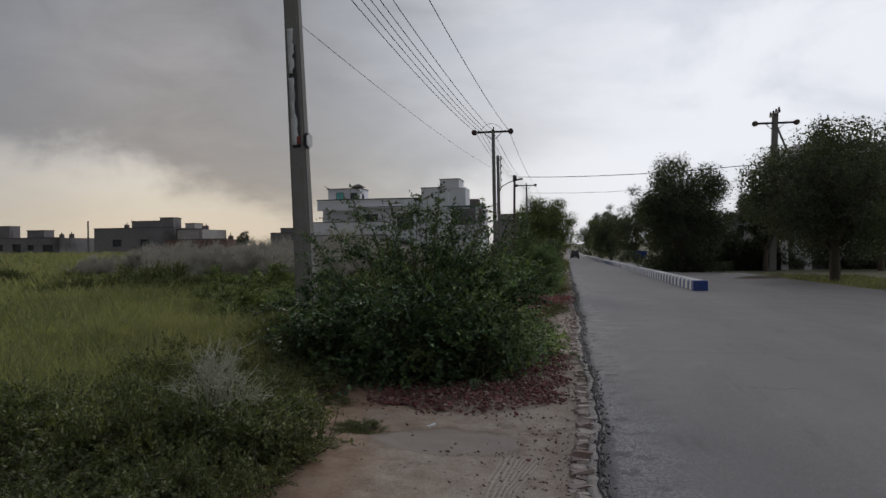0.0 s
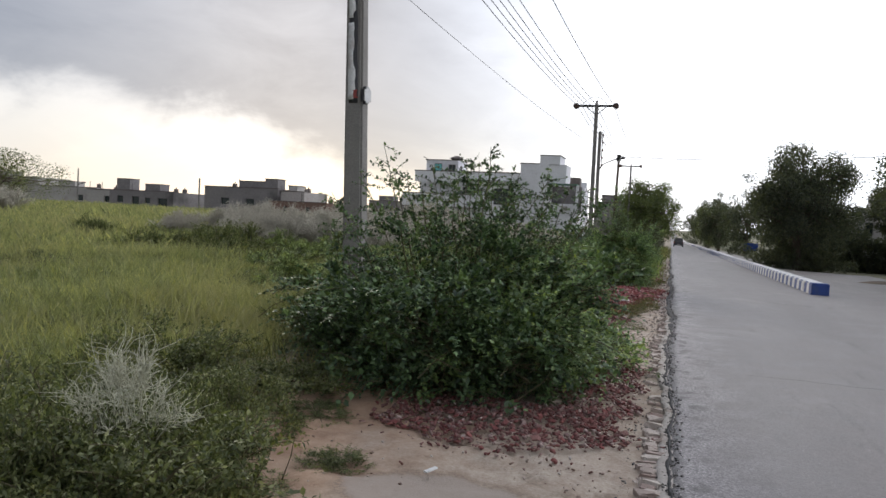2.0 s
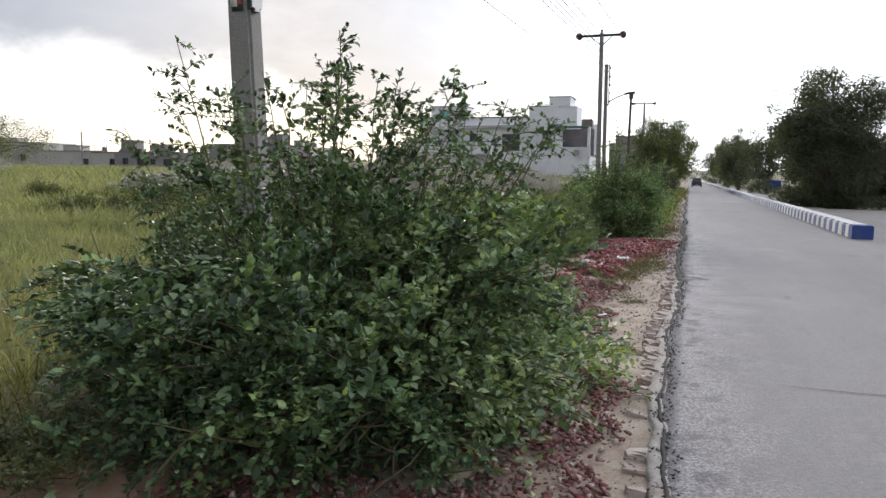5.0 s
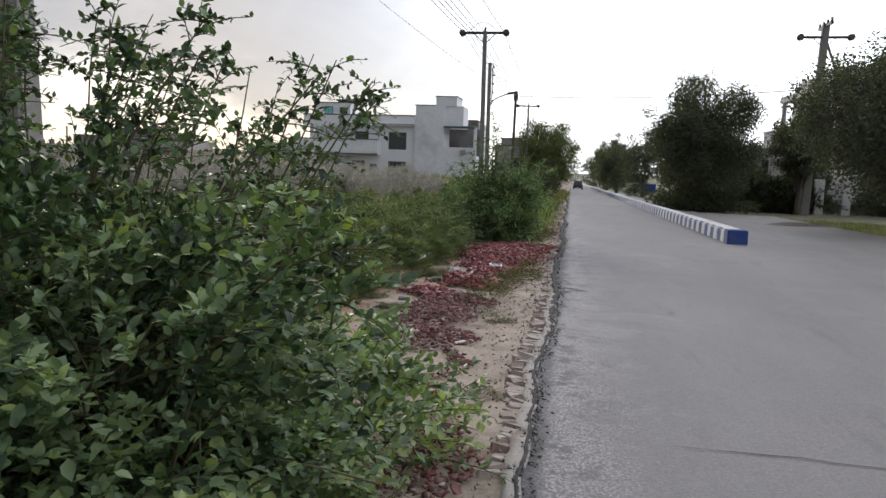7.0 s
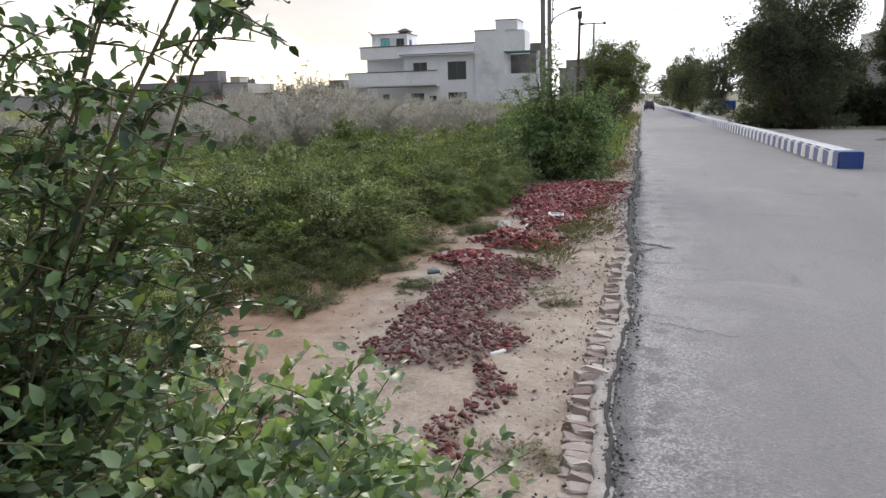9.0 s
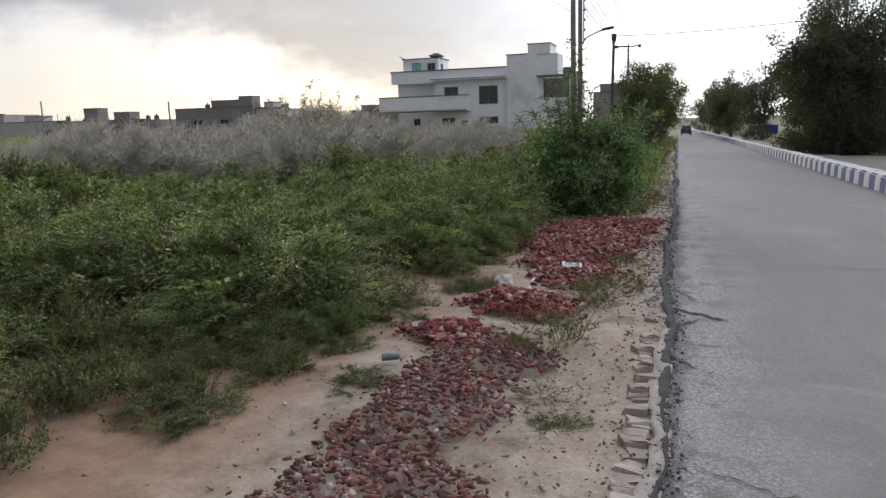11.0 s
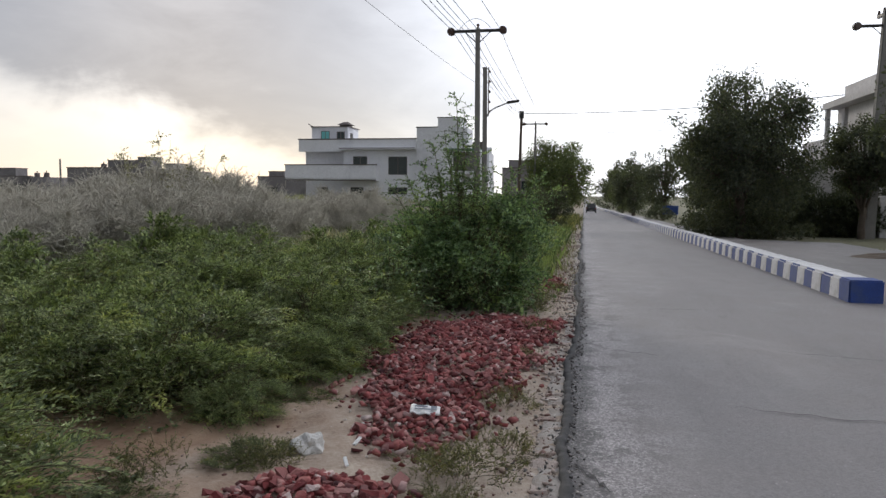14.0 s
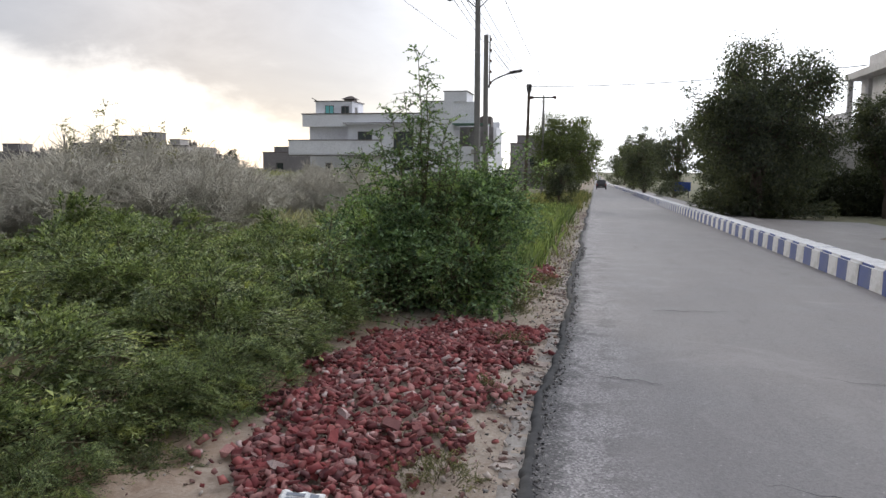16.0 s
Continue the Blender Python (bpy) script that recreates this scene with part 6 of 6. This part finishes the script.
shrub("bush", "lighter green leafy growth at the edge of the large bush", (-1.35, 9.55, 0), (0.62, 0.75, 1.38), 560, 17, 0.054, L_BIG, 61, 30, [(0.1, 0.2, 1.45, 0.2, 0.1), (-0.2, 0.3, 1.6, 0.1, 0.1), (0.2, 0.4, 1.3, 0.3, 0.1)], 0.5, (0.22, 0.42), group="verge bushes", category="bush", flat=0.6, core=40, clusters=48, spray=0.10, hollow=0.6, undercut=0.5, crown=0.22)
shrub("bush", "slender arching shoots with small leaves behind the large bush", (-1.75, 10.55, 0), (0.30, 0.30, 0.6), 30, 12, 0.05, L_BUSH, 64, 12, [(0.45, 0.15, 2.05, 0.30, 0.1), (0.5, 0.05, 1.95, 0.45, 0.15), (0.3, 0.3, 2.1, 0.25, 0.2), (0.4, 0.3, 1.85, 0.5, 0.1), (0.1, 0.4, 1.95, 0.2, 0.25), (0.35, 0.2, 1.75, 0.35, 0.3), (0.0, 0.2, 1.9, -0.1, 0.2), (0.2, 0.1, 2.0, 0.1, 0.2)], 0.3, (0.2, 0.4), group="verge bushes", category="bush", per_shoot=26, spread=0.6, droop=0.4)
low_bush = shrub("bush", "spreading low bush with broad green leaves", (-1.2, 10.75, 0), (0.72, 0.98, 0.74), 420, 15, 0.068, L_BIG, 52, 40, [(-0.3, 0.1, 1.2, 0.2, 0.2), (-0.5, 0.3, 1.6, 0.0, 0.4)], 0.3, group="verge bushes", category="bush")
single_leaves(low_bush, 290, 3, 0.078, (-0.75, -0.2, 0.12), (0.45, 1.15, 0.62))
shrub("bush", "rounded dark green bush with one tall leafy shoot", (-1.5, 23.1, 0), (1.15, 0.95, 1.55), 2300, 20, 0.042, L_MID, 53, 40,
      [(-0.03, -0.5, 2.68, 0.0, -0.05), (0.0, -0.46, 2.45, 0.05, 0.0), (-0.1, -0.5, 2.3, -0.08, 0.0), (-0.1, -0.4, 2.15, 0.16, 0.0), (-0.22, -0.5, 2.1, -0.12, 0.0), (0.1, -0.45, 2.0, 0.18, -0.1), (-0.35, -0.4, 1.9, -0.15, -0.1), (0.2, -0.3, 1.85, 0.25, -0.1), (0.3, -0.1, 1.8, 0.4, 0.0), (-0.5, -0.3, 1.75, -0.25, 0), (0.5, 0.2, 1.7, 0.5, 0.1), (0.6, 0, 1.75, 0.4, 0), (0.7, 0.3, 1.6, 0.5, 0.1), (-0.7, 0.0, 1.55, -0.3, 0.0), (-0.05, -0.4, 1.95, 0.0, 0.0), (-0.3, -0.35, 1.8, 0.0, 0.0), (0.15, -0.3, 1.7, 0.1, 0.0), (0.0, -0.2, 1.75, -0.1, 0.1)], 0.5, (0.25, 0.45), group="verge bushes", category="bush", flat=0.7, core=1100, per_shoot=60, clusters=150, spray=0.11, hollow=0.6, undercut=0.3, spread=0.6, droop=0.4)
shrub("sapling", "small upright green sapling beside the bush", (-2.15, 21.6, 0), (0.35, 0.35, 0.75), 150, 14, 0.05, L_BIG, 54, 14, [(0, 0, 1.1, 0.05, 0)], 0.3)
shrub("bush", "green roadside bush in long grass", (-3.0, 30.5, 0), (1.0, 1.6, 1.2), 500, 14, 0.08, L_BUSH, 55, 20, [(0, 0, 1.7, 0.2, 0)], 0.3, group="verge bushes", simple=True, category="bush")
shrub("bush", "green roadside bush in long grass", (-4.0, 39.5, 0), (1.4, 2.0, 1.6), 500, 14, 0.11, L_BUSH, 56, 20, [], 0.3, group="verge bushes", simple=True, category="bush")
shrub("bush", "tall slender leafy shrub behind the dry shrubs", (-9.6, 29.0, 0), (0.5, 0.5, 1.2), 90, 10, 0.055, L_STRAW, 58, 10, [(0, 0, 2.45, -0.2, 0), (0.4, 0, 2.2, 0.2, 0), (1.0, 0.2, 2.35, 0.3, 0), (-0.6, 0, 2.2, -0.2, 0), (-0.9, 0, 2.3, -0.4, 0), (0.7, 0.3, 2.6, 0.1, 0)], 0.3, simple=True, per_shoot=34, stem_mat=M_DRY)
shrub("bush", "tall slender leafy shrub behind the dry shrubs", (-8.4, 26.6, 0.1), (0.5, 0.5, 1.2), 90, 10, 0.055, L_STRAW, 59, 10, [(0.3, 0, 2.4, 0.1, 0), (-0.5, 0, 2.25, -0.2, 0), (-0.2, 0.2, 2.1, 0, 0), (0.0, 0.1, 2.5, 0.1, 0)], 0.3, simple=True, per_shoot=34, stem_mat=M_DRY)

# feathery weeds in mounds
kinds = [shrub("weed_mound", "soft mound of feathery green weeds", (0, 0, 0), (0.74, 0.66, 0.98), 1900, 17, 0.042, L_WEED, 60 + i, 16, (), 0.85, (0.18, 0.36), "weed mounds", 0.5, True, "weeds", 0.35, hollow=0.82, clusters=130, spray=0.05, core=420, undercut=0.30, spread=0.5, droop=0.45, flat=0.3, crown=0.16) for i in range(3)]
kinds += [shrub("weed_mound", "soft mound of feathery green weeds", (0, 0, 0), (0.76, 0.68, 0.95), 620, 12, 0.075, L_WEED, 66, 10, (), 0.7, (0.18, 0.36), "weed mounds", 0.55, True, "weeds", 0.5, hollow=0.75, clusters=64, spray=0.07, core=160, undercut=0.30, spread=0.5, droop=0.45, flat=0.3, crown=0.16)]
near = [(-3.1, 16.2, 1.22), (-4.4, 16.5, 1.45), (-5.9, 16.4, 1.36), (-2.85, 18.3, 1.08), (-4.0, 18.5, 1.0), (-2.65, 20.4, 1.12), (-3.9, 21.0, 1.38), (-5.3, 20.5, 1.32), (-6.7, 19.6, 1.30), (-2.9, 22.2, 1.2), (-4.6, 22.6, 1.36),
        (-2.4, 15.9, 0.42), (-2.6, 15.4, 0.36), (-3.3, 15.3, 0.5), (-2.2, 18.0, 0.42), (-2.05, 19.4, 0.6), (-2.3, 18.9, 0.6), (-2.1, 20.6, 0.5), (-2.3, 21.4, 0.7)]
low = [(-4.4, 14.2, 0.8), (-5.5, 14.3, 1.0), (-3.6, 13.3, 0.75), (-4.6, 13.0, 0.95), (-2.55, 15.75, 0.38), (-3.0, 12.7, 0.55), (-6.2, 15.0, 0.9)]
far = [(-6.0, 23.0, 1.1), (-3.6, 24.4, 1.1), (-8.0, 18.6, 1.2), (-7.4, 21.6, 1.15), (-3.5, 26.8, 1.1), (-9.4, 21.8, 1.05), (-4.4, 29.4, 1.2), (-6.4, 13.9, 0.95),
       (-7.8, 16.0, 1.0), (-9.4, 19.2, 1.0), (-3.9, 33.5, 1.2), (-3.4, 36.2, 1.0)]
rr = random.Random(8)


def scatter(pool, places, uneven=(0.82, 1.12), wide=1.0, fresh=True):
    for i, (x, y, s) in enumerate(places):
        k = pool[i % len(pool)]
        tall = s * rr.uniform(*uneven) * (0.6 if s < 0.3 else 1)
        spread = wide * (1.5 if s < 0.3 else 1)
        m = pose(x, y, float(ground_height(np.array(x), np.array(y))) - 0.03, 0, 0, rr.uniform(0, 360))
        ob = k if fresh and i < len(pool) else copy_thing(k, m)
        ob.matrix_basis = m
        ob.scale = (s * spread, s * spread, tall)


scatter(kinds[:3], near + low, (0.62, 0.72), 0.90)
scatter(kinds[3:], far, (0.7, 1.0), 0.95)
scrub = [shrub("scrub_clump", "low clump of dull green scrub and dry stalks", (0, 0, 0), (0.75, 0.7, 0.55), 620, 13, 0.050, L_SCRUB, 70 + i, 16, (), 0.5, (0.14, 0.32), "scrub clumps", 0.7, True, "weeds", 0.9, hollow=0.5, clusters=60, spray=0.07, core=60) for i in range(2)]
scatter(scrub, [
    (-2.65, 5.35, 0.66), (-2.85, 5.9, 0.78), (-3.1, 5.8, 0.8), (-3.45, 4.75, 0.9), (-2.95, 4.1, 0.85), (-3.7, 6.1, 0.92), (-4.4, 5.4, 1.0), (-4.9, 6.8, 1.0),
    (-3.9, 7.4, 0.9), (-5.6, 5.8, 1.0), (-4.2, 3.5, 0.95), (-5.4, 4.2, 1.0), (-3.35, 8.4, 0.85), (-4.6, 8.3, 1.0), (-4.5, 11.4, 0.95), (-2.45, 4.75, 0.5),
    (-3.2, 3.1, 0.9), (-3.05, 7.2, 0.55), (-3.0, 6.5, 0.6), (-3.3, 5.5, 0.75), (-2.6, 3.4, 0.7), (-3.5, 12.4, 0.8), (-2.6, 12.6, 0.5), (-4.8, 3.0, 1.0)], (0.6, 1.45))
scatter(scrub, [
    (-6.4, 4.8, 1.0), (-2.3, 16.2, 0.32), (-2.9, 5.2, 0.62), (-2.8, 5.75, 0.72), (-2.84, 5.72, 1.0), (-3.1, 5.8, 1.0), (-2.7, 5.95, 0.9), (-2.35, 14.9, 0.3),
    (-2.7, 15.3, 0.36), (-2.2, 15.5, 0.22), (-2.9, 14.9, 0.4), (-2.5, 14.2, 0.28), (-3.2, 14.2, 0.45), (-2.6, 15.9, 0.3), (-3.1, 13.4, 0.4), (-3.6, 13.4, 0.55),
    (-2.75, 14.4, 0.3), (-1.75, 17.35, 0.22), (-2.15, 16.7, 0.26), (-1.95, 18.5, 0.22), (-3.3, 15.0, 0.36), (-3.9, 14.9, 0.5), (-4.6, 15.4, 0.6), (-3.6, 17.9, 0.5)], (0.6, 1.45), 1.0, False)
scatter(scrub, [
    (-4.5, 18.4, 0.6), (-5.6, 18.3, 0.7), (-22.0, 25.6, 1.1), (-20.0, 26.6, 1.2), (-18.0, 28.0, 1.1), (-23.8, 26.8, 1.0), (-13.2, 21.6, 1.5), (-11.4, 22.6, 1.5),
    (-14.8, 20.4, 1.4), (-12.4, 20.8, 1.3), (-16.2, 21.2, 1.3), (-10.4, 21.4, 1.3), (-0.5, 14.6, 0.13), (-2.35, 6.3, 0.24), (-2.1, 6.9, 0.2), (-2.75, 7.9, 0.28),
    (-1.8, 14.9, 0.2), (-1.9, 16.1, 0.18), (-0.6, 19.2, 0.13)], (0.6, 1.45), 1.0, False)

# thin grey-green tufts on the sand beside the asphalt
tufts = [shrub("grass_tuft", "wispy grey-green tuft growing in the sand", (0, 0, 0), (0.55, 0.5, 0.5), 170, 12, 0.05, L_VERGE, 75 + i, 8, (), 0.6, (0.16, 0.34), "verge tufts", 0.4, True, "weeds", 0.9, hollow=0.2, clusters=40, spray=0.08, stem_r=0.004) for i in range(2)]
scatter(tufts, [(-0.72, 15.9, 0.5), (-0.52, 17.35, 0.46), (-0.36, 17.75, 0.3), (-0.95, 15.6, 0.34), (-0.45, 18.6, 0.34), (-0.55, 16.9, 0.3), (-0.75, 17.4, 0.32), (-0.4, 20.0, 0.3), (-0.42, 12.2, 0.2), (-0.5, 22.6, 0.4), (-0.55, 23.6, 0.5), (-0.5, 14.6, 0.2), (-0.6, 19.2, 0.3), (-1.6, 17.2, 0.34), (-0.6, 14.9, 0.24), (-0.45, 21.2, 0.36), (-0.35, 24.6, 0.4), (-0.9, 24.9, 0.5), (-2.2, 17.0, 0.4)], (0.7, 1.0))
# coarser clumps that break up the field
rf = random.Random(23)
field_clumps = []
for _ in range(70):
    fy = rf.uniform(9, 30)
    field_clumps.append((-6.0 - rf.uniform(0.0, 0.75) * (fy + 2), fy, rf.uniform(0.5, 1.0)))
scatter(scrub, [(-9.0, 11.0, 0.6), (-8.0, 12.5, 0.7)] + field_clumps, (0.5, 0.8), 1.25, False)

# grey leafless shrubs in the field
dry_shrub("bleached whitish dry shrub among green weeds", (-2.86, 5.88, 0.0), (0.36, 0.30, 0.92), 81, 700, M_TWIG, 0.0026, low=0.62)
dry = [dry_shrub("grey leafless twiggy shrub standing in the field", (0, 0, 0), (1.6, 1.5, 1.85), 82 + i, 6500, None, 0.0074, "grey dry shrubs") for i in range(3)]
scatter(dry, [(-11.2, 28.5, 1.12), (-9.2, 29.4, 1.2), (-13.4, 28.0, 1.1), (-8.4, 26.8, 1.15), (-15.6, 27.4, 1.05), (-7.6, 32.0, 1.05), (-10.8, 33.0, 1.05), (-13.6, 33.5, 1.05), (-17.5, 31.5, 1.05), (-6.6, 36.5, 1.1), (-9.2, 38.5, 1.05), (-12.2, 38.0, 1.05), (-16.6, 37.0, 1.05), (-7.6, 43.0, 1.0), (-5.8, 31.4, 0.85), (-43.6, 40.0, 1.1), (-46.5, 42.0, 1.1), (-20.5, 36, 1.0)])
scatter(dry, [(-10.6, 26.4, 1.0), (-7.0, 28.2, 1.0), (-9.6, 31.2, 1.2), (-12.4, 30.8, 1.2), (-6.2, 33.8, 1.1), (-7.3, 24.9, 0.96), (-9.0, 24.2, 0.95), (-10.8, 23.8, 0.92), (-6.0, 26.0, 0.86), (-12.6, 24.4, 0.95), (-8.0, 23.4, 0.8), (-14.5, 25.0, 0.9), (-20.2, 28.6, 0.9), (-18.4, 29.8, 1.0)], (0.82, 1.12), 1.0, False)

grass_stuff("field_grass", "tall yellow-green grass covering the open field", [(-9, -4.5, 6, 14, 22000, 0.42), (-20, -7, 7, 20, 45000, 0.5), (-34, -14, 12, 34, 42000, 0.55), (-70, -12, 34, 75, 42000, 0.7), (-150, -10, 75, 126, 26000, 0.8), (-14, -3, 30, 60, 20000, 0.6), (-80, -34, 8, 36, 26000, 0.6)], 91, L_GRASS)
grass_stuff("verge_grass", "green and straw grass tufts along the verge", [(-0.9, -0.35, 24, 40, 2600, 0.10), (-3.4, -0.6, 46, 80, 12000, 0.45), (-7, -3.0, 2.6, 9.5, 5000, 0.26)], 92, L_VERGE)
grass_stuff("fresh_grass", "fresh green long grass along the verge", [(-2.6, -0.9, 24, 31, 15000, 0.32), (-3.2, -0.9, 31, 46, 13000, 0.40)], 94, L_FRESH)
grass_stuff("dry_grass", "pale feathery dry grass in front of the grey shrubs", [(-7.4, -4.4, 25.6, 29.5, 14000, 0.55), (-12.5, -8.0, 23.4, 24.6, 7000, 0.5)], 93, L_HAY, 0.42)

# rubble, edging, litter
rubble_heap("thin spread of broken red brick under the bush", [(-1.3, 8.3, 1.0, 0.72, 0.05), (-0.62, 9.3, 0.34, 0.85, 0.03), (-0.5, 10.6, 0.22, 0.9, 0.02)], 290, 3200, 0.045, 101, DUSTY, M_DUSTY)
rubble_heap("long spread of broken red brick on the sand", [(-1.15, 13.6, 0.48, 0.45, 0.07), (-1.2, 14.5, 0.40, 0.6, 0.06), (-1.12, 15.4, 0.42, 0.6, 0.06), (-0.72, 12.6, 0.10, 0.6, 0.01), (-1.63, 12.3, 0.13, 0.2, 0.02)], 290, 3400, 0.043, 102, DUSTY, M_DUSTY)
rubble_heap("small heap of broken red brick", [(-1.12, 16.75, 0.46, 0.36, 0.12), (-1.5, 15.9, 0.3, 0.3, 0.06)], 200, 900, 0.062, 103)
rubble_heap("large heap of broken red brick in front of the bush", [(-1.05, 20.1, 0.72, 1.8, 0.13), (-0.95, 18.3, 0.42, 0.75, 0.05), (-0.75, 21.4, 0.6, 0.8, 0.08), (-0.55, 25.6, 0.25, 0.9, 0.03)], 298, 6200, 0.068, 104)
build_edging()
build_grit()
build_litter()
